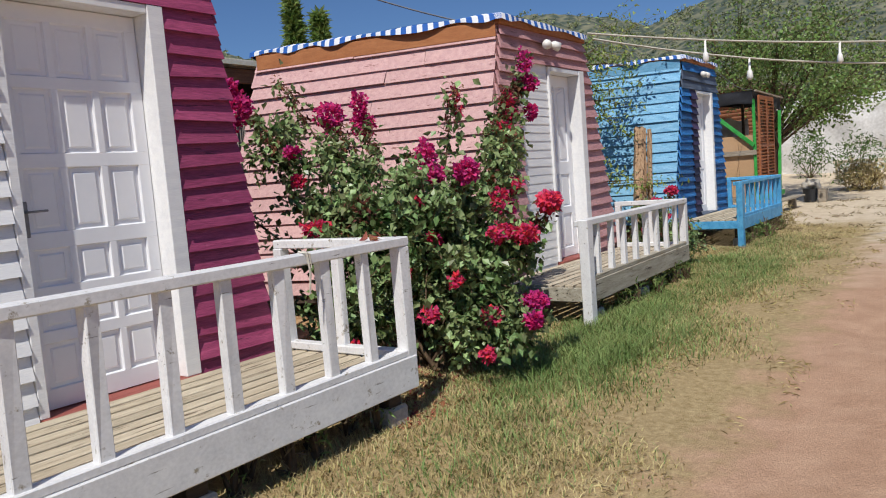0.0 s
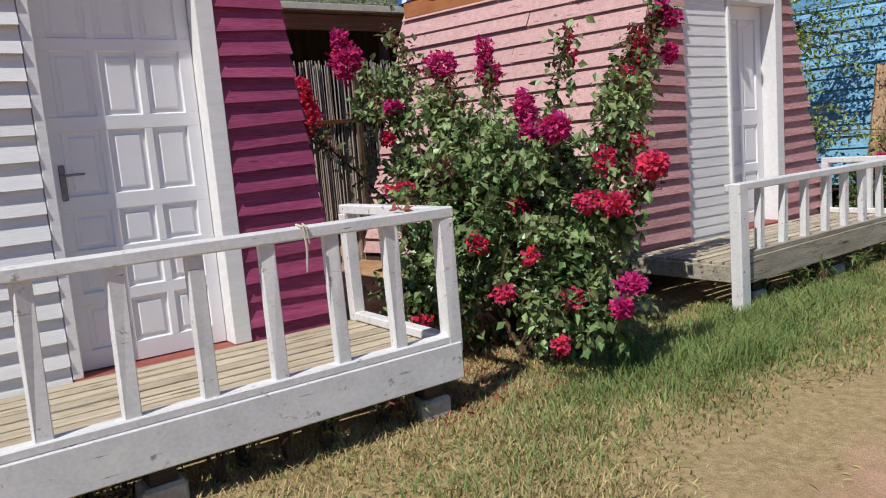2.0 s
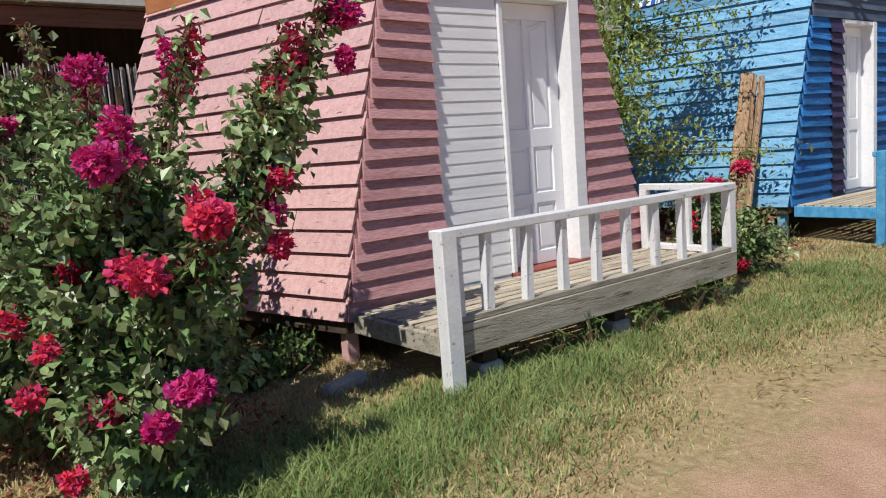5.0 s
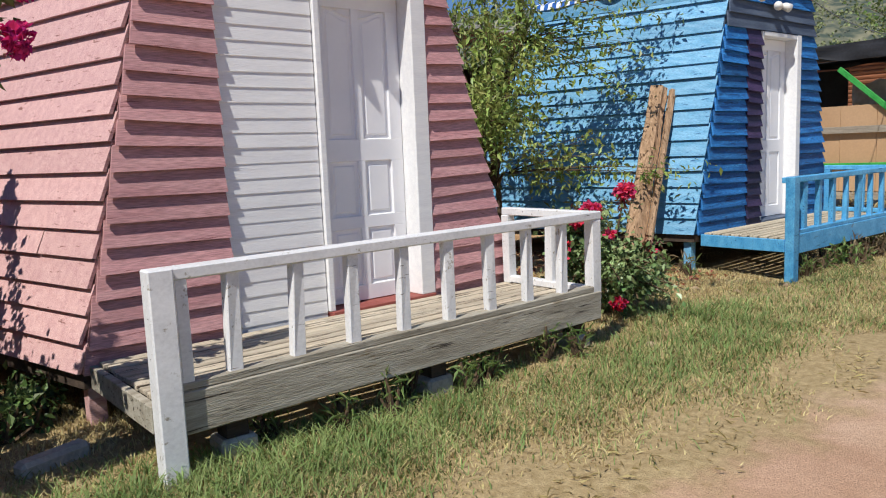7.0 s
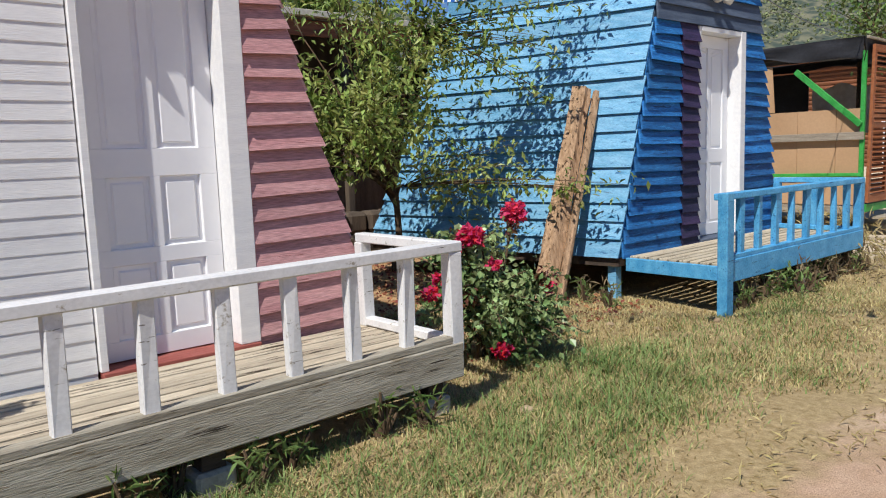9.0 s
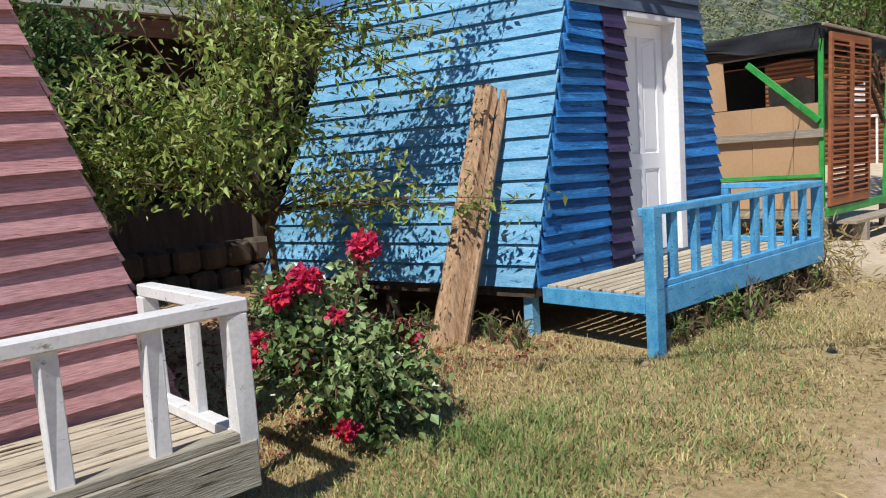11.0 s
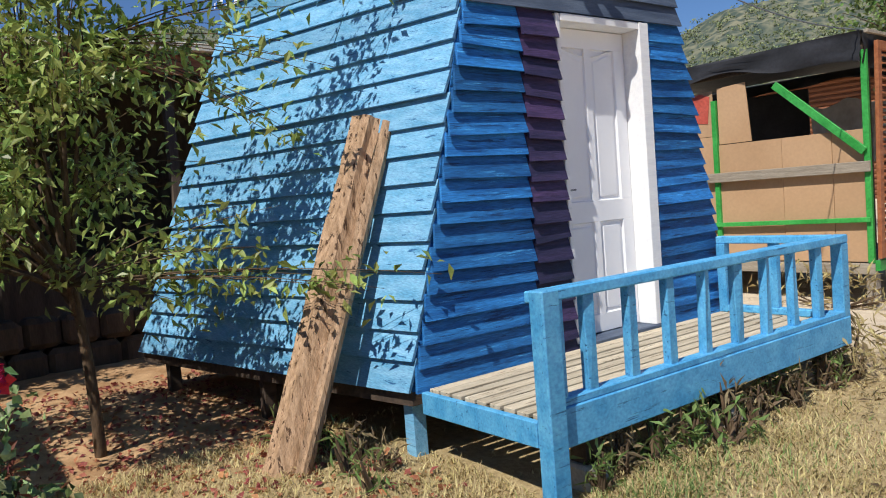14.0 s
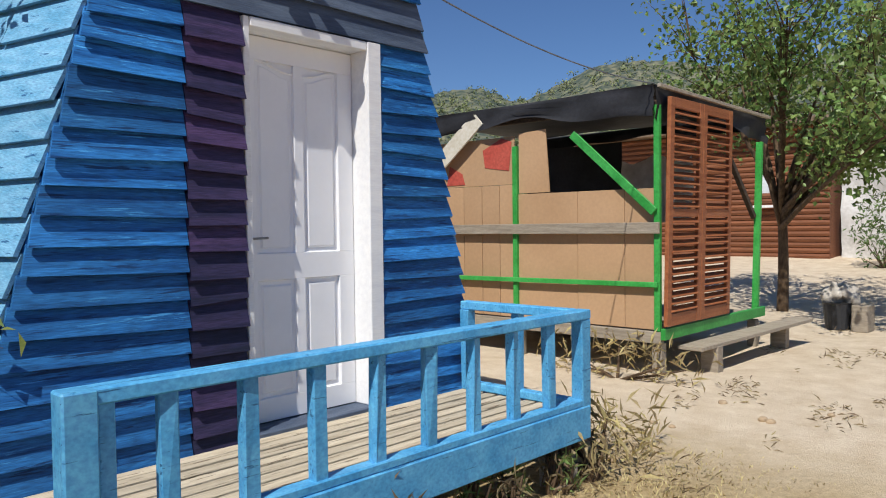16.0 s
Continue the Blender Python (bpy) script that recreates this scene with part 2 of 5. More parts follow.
def ground_material():
    """Tan earth track, straw-covered verge and pale gravel further on."""
    m = bpy.data.materials.new("earth")
    m.use_nodes = True
    n, ln = m.node_tree.nodes, m.node_tree.links.new
    b = n["Principled BSDF"]
    co = n.new("ShaderNodeTexCoord")

    def nz(s, d=6, r=0.6):
        t = n.new("ShaderNodeTexNoise")
        t.inputs["Scale"].default_value, t.inputs["Detail"].default_value, t.inputs["Roughness"].default_value = s, d, r
        ln(co.outputs["Object"], t.inputs["Vector"])
        return t.outputs[0]

    def ramp(src, p0, p1, c0=(0, 0, 0, 1), c1=(1, 1, 1, 1)):
        r = n.new("ShaderNodeValToRGB")
        r.color_ramp.elements[0].position, r.color_ramp.elements[1].position = p0, p1
        r.color_ramp.elements[0].color, r.color_ramp.elements[1].color = c0, c1
        ln(src, r.inputs[0])
        return r.outputs[0]

    def mix(f, a, c):
        x = n.new("ShaderNodeMix")
        x.data_type = "RGBA"
        ln(f, x.inputs[0])
        ln(a, x.inputs[6])
        ln(c, x.inputs[7])
        return x.outputs[2]

    def calc(op, a, c):
        x = n.new("ShaderNodeMath")
        x.operation = op
        for i, v in enumerate((a, c)):
            if isinstance(v, (int, float)):
                x.inputs[i].default_value = v
            else:
                ln(v, x.inputs[i])
        return x.outputs[0]

    sp = n.new("ShaderNodeSeparateXYZ")
    ln(co.outputs["Object"], sp.inputs[0])
    X, Y = sp.outputs[0], sp.outputs[1]
    big, mid, fine, tiny = nz(0.7), nz(3.5), nz(22), nz(120, 3)
    track = ramp(mid, 0.3, 0.7, rgb("ae8a70"), rgb("c4a186"))
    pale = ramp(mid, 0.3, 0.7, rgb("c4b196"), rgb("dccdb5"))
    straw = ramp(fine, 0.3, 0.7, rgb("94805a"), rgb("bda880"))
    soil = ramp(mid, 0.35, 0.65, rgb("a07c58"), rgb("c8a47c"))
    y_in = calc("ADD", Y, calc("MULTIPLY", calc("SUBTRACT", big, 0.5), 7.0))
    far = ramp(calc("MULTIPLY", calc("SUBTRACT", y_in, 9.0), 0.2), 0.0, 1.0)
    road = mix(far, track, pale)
    edge = calc("ADD", X, calc("MULTIPLY", calc("SUBTRACT", mid, 0.5), 1.1))
    edge = calc("ADD", edge, calc("MULTIPLY", Y, 0.03))
    verge = ramp(calc("ADD", calc("MULTIPLY", edge, -1.2), 0.15), 0.0, 0.45)
    late = ramp(calc("MULTIPLY", calc("SUBTRACT", 17.0, Y), 0.6), 0.0, 1.0)
    verge = calc("MULTIPLY", verge, late)
    inner = ramp(calc("MULTIPLY", calc("ADD", edge, 3.3), -1.0), 0.0, 0.6)
    c = mix(verge, road, mix(inner, straw, soil))
    ov = n.new("ShaderNodeMix")
    ov.data_type, ov.blend_type = "RGBA", "OVERLAY"
    ov.inputs[0].default_value = 0.5
    ln(c, ov.inputs[6])
    ln(tiny, ov.inputs[7])
    ln(ov.outputs[2], b.inputs["Base Color"])
    b.inputs["Roughness"].default_value = 0.95
    b.inputs["Specular IOR Level"].default_value = 0.15
    bp = n.new("ShaderNodeBump")
    bp.inputs["Strength"].default_value, bp.inputs["Distance"].default_value = 0.6, 0.02
    ln(calc("ADD", fine, tiny), bp.inputs["Height"])
    ln(bp.outputs[0], b.inputs["Normal"])
    return m


M_ground = ground_material()


def hill_material():
    m = material("hazy_scrub_hillside", rgb("565a3c"), rgb("827c5c"), 0.035, (1, 1, 1), 0.95, 0, 0.5)
    n, ln = m.node_tree.nodes, m.node_tree.links.new
    b = n["Principled BSDF"]
    co = n.new("ShaderNodeTexCoord")
    vo = n.new("ShaderNodeTexVoronoi")
    vo.inputs["Scale"].default_value = 0.28
    ln(co.outputs["Object"], vo.inputs["Vector"])
    r = n.new("ShaderNodeValToRGB")
    r.color_ramp.elements[0].position, r.color_ramp.elements[1].position = 0.35, 0.75
    ln(vo.outputs["Distance"], r.inputs[0])
    mx = n.new("ShaderNodeMix")
    mx.data_type = "RGBA"
    ln(r.outputs[0], mx.inputs[0])
    mx.inputs[6].default_value = rgb("2c3a22")
    ln(b.inputs["Base Color"].links[0].from_socket, mx.inputs[7])
    # distance haze put into the base colour: 16% grey-blue over the scrub
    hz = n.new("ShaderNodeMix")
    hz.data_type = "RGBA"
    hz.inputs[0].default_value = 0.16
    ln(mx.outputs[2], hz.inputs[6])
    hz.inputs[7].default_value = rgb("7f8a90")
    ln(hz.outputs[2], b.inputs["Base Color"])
    return m


M_hill = hill_material()

# ---- builders ----
PLACE = {}


def thing(name, loc, label, category, group="", kind=""):
    """An Empty at a thing's base, to which its parts belong."""
    ob = new(name)
    ob.empty_display_size = 0.1
    ob.location = loc
    PLACE[ob] = Matrix.Translation(loc)
    return tagged(ob, label, category, group, kind)


def mesh(name, verts, faces, mat, smooth=False):
    me = bpy.data.meshes.new(name)
    me.from_pydata(verts, [], faces)
    me.materials.append(mat)
    if smooth:
        me.shade_smooth()
    return me


def part(name, verts, faces, mat, parent=None, label="", smooth=False):
    """One mesh object in world coordinates, under a thing or a part."""
    ob = new(name, mesh(name, verts, faces, mat, smooth))
    if parent is not None:
        ob.parent = parent
        ob.matrix_parent_inverse = PLACE.get(parent, Matrix()).inverted()
    return tagged(ob, label)


BOX = [(0, 2, 3, 1), (4, 5, 7, 6), (0, 1, 5, 4), (2, 6, 7, 3), (0, 4, 6, 2), (1, 3, 7, 5)]


def bevelled(verts, faces, w):
    bm = bmesh.new()
    vs = [bm.verts.new(v) for v in verts]
    for f in faces:
        bm.faces.new([vs[i] for i in f])
    bmesh.ops.recalc_face_normals(bm, faces=bm.faces)
    bmesh.ops.bevel(bm, geom=bm.edges[:], offset=w, segments=1, affect="EDGES", profile=0.5)
    bm.verts.index_update()
    out = [tuple(v.co) for v in bm.verts], [tuple(v.index for v in f.verts) for f in bm.faces]
    bm.free()
    return out


def box(name, x0, x1, y0, y1, z0, z1, mat, parent=None, label="", bevel=0.004):
    v = [(x, y, z) for z in (z0, z1) for y in (y0, y1) for x in (x0, x1)]
    v, f = bevelled(v, BOX, bevel) if bevel else (v, BOX)
    return part(name, v, f, mat, parent, label)


def bar(name, a, b, w, h, mat, parent=None, label="", up=(0, 0, 1), bevel=0.004, twist=0.0, taper=1.0):
    """A squared timber from a to b; w across, h along up."""
    a, b = Vector(a), Vector(b)
    d = (b - a).normalized()
    s = d.cross(Vector(up))
    if s.length < 1e-4:
        s = d.cross(Vector((0, 1, 0)))
    s.normalize()
    u = s.cross(d)
    v = []
    for p, ang, k in ((a, 0, 1.0), (b, twist, taper)):
        ss, uu = s * math.cos(ang) + u * math.sin(ang), u * math.cos(ang) - s * math.sin(ang)
        for j in (-1, 1):
            for i in (-1, 1):
                v.append(p + ss * (i * w * k / 2) + uu * (j * h * k / 2))
    v, f = bevelled(v, BOX, bevel) if bevel else (v, BOX)
    return part(name, v, f, mat, parent, label)


def tube_data(pts, radii, sides=8):
    v, f = [], []
    for k, p in enumerate(pts):
        d = (Vector(pts[min(k + 1, len(pts) - 1)]) - Vector(pts[max(k - 1, 0)])).normalized()
        s = d.cross(Vector((0.3, 0.1, 1))).normalized() if abs(d.z) < 0.95 else d.cross(Vector((0, 1, 0))).normalized()
        u = s.cross(d)
        for i in range(sides):
            a = 2 * math.pi * i / sides
            v.append(tuple(Vector(p) + (s * math.cos(a) + u * math.sin(a)) * radii[k]))
    for k in range(len(pts) - 1):
        for i in range(sides):
            j = (i + 1) % sides
            f.append((k * sides + i, k * sides + j, (k + 1) * sides + j, (k + 1) * sides + i))
    f.append(tuple(range(sides))[::-1])
    f.append(tuple(range((len(pts) - 1) * sides, len(pts) * sides)))
    return v, f


def join(list_of):
    v, f = [], []
    for vv, ff in list_of:
        o = len(v)
        v.extend(vv)
        f.extend(tuple(i + o for i in q) for q in ff)
    return v, f


def board(name, a, b, c, d, n, mat, parent, lo=0.034, hi=0.006, th=0.02):
    """A lapped board on a wall: a, b its lower edge, c, d its upper edge, n the wall's outward normal."""
    a, b, c, d, n = (Vector(p) for p in (a, b, c, d, n))
    v = [a + n * (lo - th), b + n * (lo - th), a + n * lo, b + n * lo, c + n * (hi - th), d + n * (hi - th), c + n * hi, d + n * hi]
    return part(name, v, BOX, mat, parent)


def leaf_data(points, size, dirs=None, narrow=0.6, droop=0.3, vary=0.35):
    """Many folded leaves: two triangles each side of the midrib, laid round the given points."""
    p = np.asarray(points, float)
    k = len(p)
    d = rng.normal(size=(k, 3)) if dirs is None else np.asarray(dirs, float) + rng.normal(scale=0.6, size=(k, 3))
    d[:, 2] -= droop
    d /= np.linalg.norm(d, axis=1)[:, None] + 1e-9
    up = rng.normal(scale=0.6, size=(k, 3)) + np.array((0.1, -0.2, 1.0))
    s = np.cross(d, up)
    s /= np.linalg.norm(s, axis=1)[:, None] + 1e-9
    nrm = np.cross(s, d)
    L = size * (1 + vary * rng.uniform(-1, 1, k))[:, None]
    W = L * narrow * 0.5
    v = np.stack([p, p + d * L * 0.45 + s * W + nrm * L * 0.1, p + d * L - nrm * L * 0.08, p + d * L * 0.45 - s * W + nrm * L * 0.1], 1).reshape(-1, 3)
    i = np.arange(k)[:, None] * 4
    f = np.concatenate([i + (0, 1, 2), i + (0, 2, 3)], 1).reshape(-1, 3)
    return v.tolist(), f.tolist()


def curve_points(a, b, bow, steps):
    a, b, bow = Vector(a), Vector(b), Vector(bow)
    m = (a + b) / 2 + bow
    return [a * (1 - t) ** 2 + m * 2 * t * (1 - t) + b * t * t for t in [i / steps for i in range(steps + 1)]]


def cable(name, a, b, sag, r, mat, label, bulbs=()):
    pts = curve_points(a, b, (0, 0, -2 * sag), 24)
    ob = thing(name, a, label, "cable")
    part("wire", *tube_data(pts, [r] * len(pts), 5), mat, ob)
    for t in bulbs:
        p = Vector(a).lerp(Vector(b), t) + Vector((0, 0, -sag * 4 * t * (1 - t)))
        q = [p, p - Vector((0, 0, 0.14)), p - Vector((0, 0, 0.16)), p - Vector((0, 0, 0.24)), p - Vector((0, 0, 0.27))]
        part("bulb", *tube_data(q, [0.012, 0.016, 0.03, 0.04, 0.012], 8), M_lamp, ob, "hanging festoon bulb", True)
    return ob

# ---- ground and distance ----
def ground_z(x, y):
    far = np.clip(y - 25.0, 0, 60)
    base = 0.055 * far - 0.0003 * far ** 2
    heap = 0.05 * np.exp(-((x + 3.0) ** 2 / 0.5 + (y - 11.7) ** 2 / 0.5))
    west = 0.10 * np.clip((-3.5 - x) / 3, 0, 1)
    rough = 0.018 * np.sin(2.3 * x + 1.1 * y) * np.sin(1.7 * y - 0.9 * x) + 0.01 * np.sin(5.1 * x) * np.sin(4.3 * y + 1)
    return base + heap + west + rough


def make_ground():
    xs = np.concatenate([[-900, -500, -250, -120, -60, -35, -24, -18], np.arange(-14, 8.01, 0.2), [10, 14, 20, 35, 60, 120, 250, 500, 900]])
    ys = np.concatenate([[-900, -500, -250, -120, -60, -30, -15, -8], np.arange(-4, 30.01, 0.2), [32, 35, 40, 46, 54, 70, 100, 200, 400, 900]])
    gx, gy = np.meshgrid(xs, ys)
    v = np.stack([gx, gy, ground_z(gx, gy)], -1).reshape(-1, 3)
    nx, ny = len(xs), len(ys)
    i, j = np.meshgrid(np.arange(nx - 1), np.arange(ny - 1))
    k = (j * nx + i).reshape(-1)
    f = np.stack([k, k + 1, k + nx + 1, k + nx], 1)
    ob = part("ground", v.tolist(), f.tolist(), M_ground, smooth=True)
    tagged(ob, "tan dirt track with a straw-covered grassy verge", "ground", kind="structure")


make_ground()

# ridge line as seen from the track: bearing west of north, height in degrees
RIDGE = [(-180, 5), (-60, 6), (-20, 9), (4, 13), (10, 13.4), (16, 11.6), (20, 10.4), (24, 11.6), (28.5, 12.2), (31, 12.0), (34, 10.8), (37, 9.4), (40, 10.6), (44, 10.3), (50, 10.3), (58, 12.5), (70, 14.0), (95, 10), (140, 6), (180, 5)]


def make_hills():
    az = np.radians(np.concatenate([np.arange(-180, -10, 4), np.arange(-10, 75, 0.35), np.arange(75, 180, 4)]))
    el = np.interp(np.degrees(az), [a for a, _ in RIDGE], [e for _, e in RIDGE])
    rs = np.linspace(80, 330, 44)
    v, na = [], len(az)
    for r in rs:
        t = (r - 80) / 250
        rise = t ** 0.85
        for a, e in zip(az, el):
            x, y = -r * math.sin(a), 10 + r * math.cos(a)
            p = Vector((x * 0.03, y * 0.03, 0))
            h = r * math.tan(math.radians(e)) * rise + (1 - rise) * 1.5
            h += (noise.fractal(p, 0.9, 2.0, 4) * 4 * t * (1.25 - t)) + 1.6 * noise.noise(Vector((x * 0.23, y * 0.23, 3))) + 0.9 * noise.noise(Vector((x * 0.6, y * 0.6, 5)))
            v.append((x, y, h - 1.0))
    f = []
    for j in range(len(rs) - 1):
        for i in range(na):
            i2 = (i + 1) % na
            f.append((j * na + i, j * na + i2, (j + 1) * na + i2, (j + 1) * na + i))
    # scattered scrub and pines on the slopes
    g = np.random.default_rng(31)
    spots = [i for i in range(len(v)) if -12 < math.degrees(az[i % na]) < 76]
    pick = np.array(v)[g.choice(spots, 5500)] + g.normal(size=(5500, 3)) * np.array((2.2, 2.2, 0.2))
    crowns = np.repeat(pick, 14, 0) + g.normal(size=(77000, 3)) * np.array((0.8, 0.8, 0.5)) + np.array((0, 0, 0.4))
    woods = part("far_woods", *leaf_data(crowns, 0.85, narrow=0.8, droop=-0.3), M_far_leaf)
    tagged(woods, "dark scrub and small pines on the hillsides", "woods", kind="stuff")
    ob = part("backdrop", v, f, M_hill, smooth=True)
    tagged(ob, "dry scrub-covered hills behind the cabins", "hills", kind="structure")


make_hills()


# ---- cabins and porches ----
def lerp(a, b, t):
    return a + (b - a) * t


def cabin(loc, label, x, zb, zt, yl, yr, back, flare, door, paint_side, paint_front, zones, head_mat, step, side_step, cloth=True):
    """A small board-clad cabin whose front leans in from both sides. yl, yr: (base, top) of the front; back: (base x, top x);
    door: (left, right, top); zones: (from, to, paint, lap) strips on the front left of the door."""
    c = thing("cabin", loc, label, "cabin")
    left = lambda z: lerp(yl[0], yl[1], (z - zb) / (zt - zb))
    right = lambda z: lerp(yr[0], yr[1], (z - zb) / (zt - zb))
    bx = lambda z: lerp(back[0], back[1], (z - zb) / (zt - zb))
    H = zt - zb

    def slab(name, quad, n, th, mat):
        n = Vector(n)
        q = [Vector(p) for p in quad]
        part(name, q + [p - n * th for p in q], [(0, 1, 2, 3), (7, 6, 5, 4), (0, 4, 5, 1), (1, 5, 6, 2), (2, 6, 7, 3), (3, 7, 4, 0)], mat, c)

    dl, dr, dt = door
    # the wall behind the boards
    slab("wall", [(x - 0.016, left(zb), zb), (x - 0.016, dl, zb), (x - 0.016, dl, dt), (x - 0.016, left(dt), dt)], (1, 0, 0), 0.08, paint_front)
    slab("wall", [(x - 0.016, dr, zb), (x - 0.016, right(zb), zb), (x - 0.016, right(dt), dt), (x - 0.016, dr, dt)], (1, 0, 0), 0.08, paint_front)
    slab("wall", [(x - 0.016, left(dt), dt + 0.002), (x - 0.016, right(dt), dt + 0.002), (x - 0.016, left(zt) * 0 + right(zt), zt), (x - 0.016, left(zt), zt)], (1, 0, 0), 0.08, head_mat)
    near = [(bx(zb), left(zb) - flare, zb), (x - 0.02, left(zb), zb), (x - 0.02, left(zt), zt), (bx(zt), left(zt) - flare, zt)]
    nn = (Vector(near[1]) - Vector(near[0])).cross(Vector(near[3]) - Vector(near[0])).normalized()
    slab("wall", [Vector(p) - nn * 0.016 for p in near], nn, 0.06, paint_side)
    far_w = [(x - 0.02, right(zb), zb), (bx(zb), right(zb) + flare * 0.3, zb), (bx(zt), right(zt) + flare * 0.3, zt), (x - 0.02, right(zt), zt)]
    nf = (Vector(far_w[1]) - Vector(far_w[0])).cross(Vector(far_w[3]) - Vector(far_w[0])).normalized()
    slab("wall", [Vector(p) - nf * 0.016 for p in far_w], nf, 0.06, paint_side)
    rear = [far_w[1], near[0], near[3], far_w[2]]
    slab("wall", rear, (-1, 0, 0), 0.06, paint_side)
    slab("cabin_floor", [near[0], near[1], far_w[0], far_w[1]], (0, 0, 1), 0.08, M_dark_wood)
    # lapped boards on the sides
    for quad, n in ((near, nn), (far_w, nf)):
        q = [Vector(p) for p in quad]
        rows = round(H / side_step)
        for i in range(rows):
            t0, t1 = i / rows, min((i + 1.12) / rows, 1)
            j = random.uniform(-0.006, 0.006)
            a, b = q[0].lerp(q[3], t0), q[1].lerp(q[2], t0)
            d, e = q[0].lerp(q[3], t1), q[1].lerp(q[2], t1)
            cuts = [0.0]
            if random.random() < 0.6:
                cuts.append(random.uniform(0.35, 0.85))
            cuts.append(1 + random.uniform(-0.002, 0.006))
            for s0, s1 in zip(cuts, cuts[1:]):
                g = 0.002 if s0 else -random.uniform(0, 0.01)
                k = random.uniform(-0.007, 0.007)
                board("board", a.lerp(b, s0 + g) + Vector((0, 0, j)), a.lerp(b, s1) + Vector((0, 0, j + k)), d.lerp(e, s0 + g), d.lerp(e, s1), n, paint_side, c, lo=0.037 + random.uniform(-0.004, 0.006))
    # lapped boards on the front, strip by strip, each with its own spacing
    columns = [(*q, step)[:5] for q in zones] + [(dr, None, paint_front, 0.044, step)]
    strips = [(zb, dt, *q) for q in columns] + [(dt, zt, None, None, None, 0.044, step)]
    for za, zc, y0, y1, m, lap, sp in strips:
        rows = max(round((zc - za) / sp), 1)
        lean = 0.0
        for i in range(rows):
            z0, z1 = za + (zc - za) * i / rows, min(za + (zc - za) * (i + 1.15) / rows, zt)
            mat = m or (head_mat if z0 < dt + 0.22 else paint_front)
            wild = 0.3 if mat is M_white else 1.0
            lean = 0.6 * lean + random.uniform(-0.009, 0.009) * wild
            j, k = random.uniform(-0.008, 0.008) * wild + lean, random.uniform(-0.008, 0.008) * wild - lean
            if mat is M_purple:
                j, k = j - 0.03, k - 0.045 + random.uniform(-0.015, 0.015)
            if i == 0:
                j, k = max(j, 0), max(k, 0)
            e0, e1 = random.uniform(-0.012, 0.004), random.uniform(-0.004, 0.012)
            a0, a1 = (left(z0) + e0, left(z1) + e0) if y0 is None else (y0, y0)
            b0, b1 = (right(z0) + e1, right(z1) + e1) if y1 is None else (y1, y1)
            board("board", (x, a0, z0 + j), (x, b0, z0 + k), (x, a1, z1), (x, b1, z1), (1, 0, 0), mat, c, lo=lap + random.uniform(-0.006, 0.01) * (0.15 if lap < 0.02 else 1.0), hi=min(0.006, lap * 0.3), th=0.02)
    # flat roof, its fascia and the draped cloth
    top = [(x + 0.03, left(zt) - 0.03, zt), (x + 0.03, right(zt) + 0.03, zt), (bx(zt) - 0.03, right(zt) + flare * 0.3 + 0.03, zt), (bx(zt) - 0.03, left(zt) - flare - 0.03, zt)]
    slab("roof", [Vector(p) + Vector((0, 0, 0.09)) for p in top], (0, 0, 1), 0.088, M_orange_wood)
    ea, eb = Vector(near[3]) + nn * 0.05, Vector(near[2]) + nn * 0.05
    bar("eave_board", ea + Vector((0, 0, -0.05)), eb + Vector((0, 0, -0.05)), 0.025, 0.15, M_orange_wood if paint_side is M_pink else paint_side, c, bevel=0.003)
    if cloth:
        corners = [Vector(p) + Vector((0, 0, 0.096)) for p in top]
        ring = []
        for i in range(4):
            a, b = corners[i], corners[(i + 1) % 4]
            steps = max(8, int((b - a).length / 0.07))
            ring += [a.lerp(b, s / steps) for s in range(steps)]
        ctr = sum(corners, Vector()) / 4
        v, f, uvs, run, n = [], [], [], 0.0, len(ring)
        dist = []
        for i in range(n):
            dist.append(run)
            run += (ring[(i + 1) % n] - ring[i]).length
        for lvl in range(4):
            for i, p in enumerate(ring):
                o = (p - ctr)
                o.z = 0
                o.normalize()
                wave = 0.5 + 0.5 * math.sin(dist[i] * 9.0 + 1.3 * math.sin(dist[i] * 3.1))
                if lvl == 0:
                    q = p.lerp(ctr, 0.25)
                elif lvl == 1:
                    q = p + o * 0.01 + Vector((0, 0, 0.012 * wave))
                elif lvl == 2:
                    q = p + o * (0.035 + 0.03 * wave) + Vector((0, 0, -0.01))
                else:
                    q = p + o * (0.035 + 0.045 * wave) + Vector((0, 0, -0.035 - 0.045 * wave))
                v.append(q)
                uvs.append((dist[i] / 0.11, lvl))
        for lvl in range(3):
            for i in range(n):
                k = (i + 1) % n
                f.append((lvl * n + i, lvl * n + k, (lvl + 1) * n + k, (lvl + 1) * n + i))
        ob = part("roof_cloth", v, f, M_stripe, c, "blue and white striped cloth draped over the roof edge")
        layer = ob.data.uv_layers.new(name="UVMap")
        for loop in ob.data.loops:
            layer.data[loop.index].uv = uvs[loop.vertex_index]
    # legs under the floor
    for lx in (x - 0.12, (x + back[0]) / 2, back[0] + 0.25):
        for ly in (left(zb) + 0.1 - flare * (x - lx) / (x - back[0]), right(zb) - 0.15):
            bar("leg", (lx, ly, -0.05), (lx, ly, zb - 0.08), 0.09, 0.09, paint_side if ly < (yl[0] + yr[0]) / 2 and lx > x - 0.2 else M_dark_wood, c)
    return c


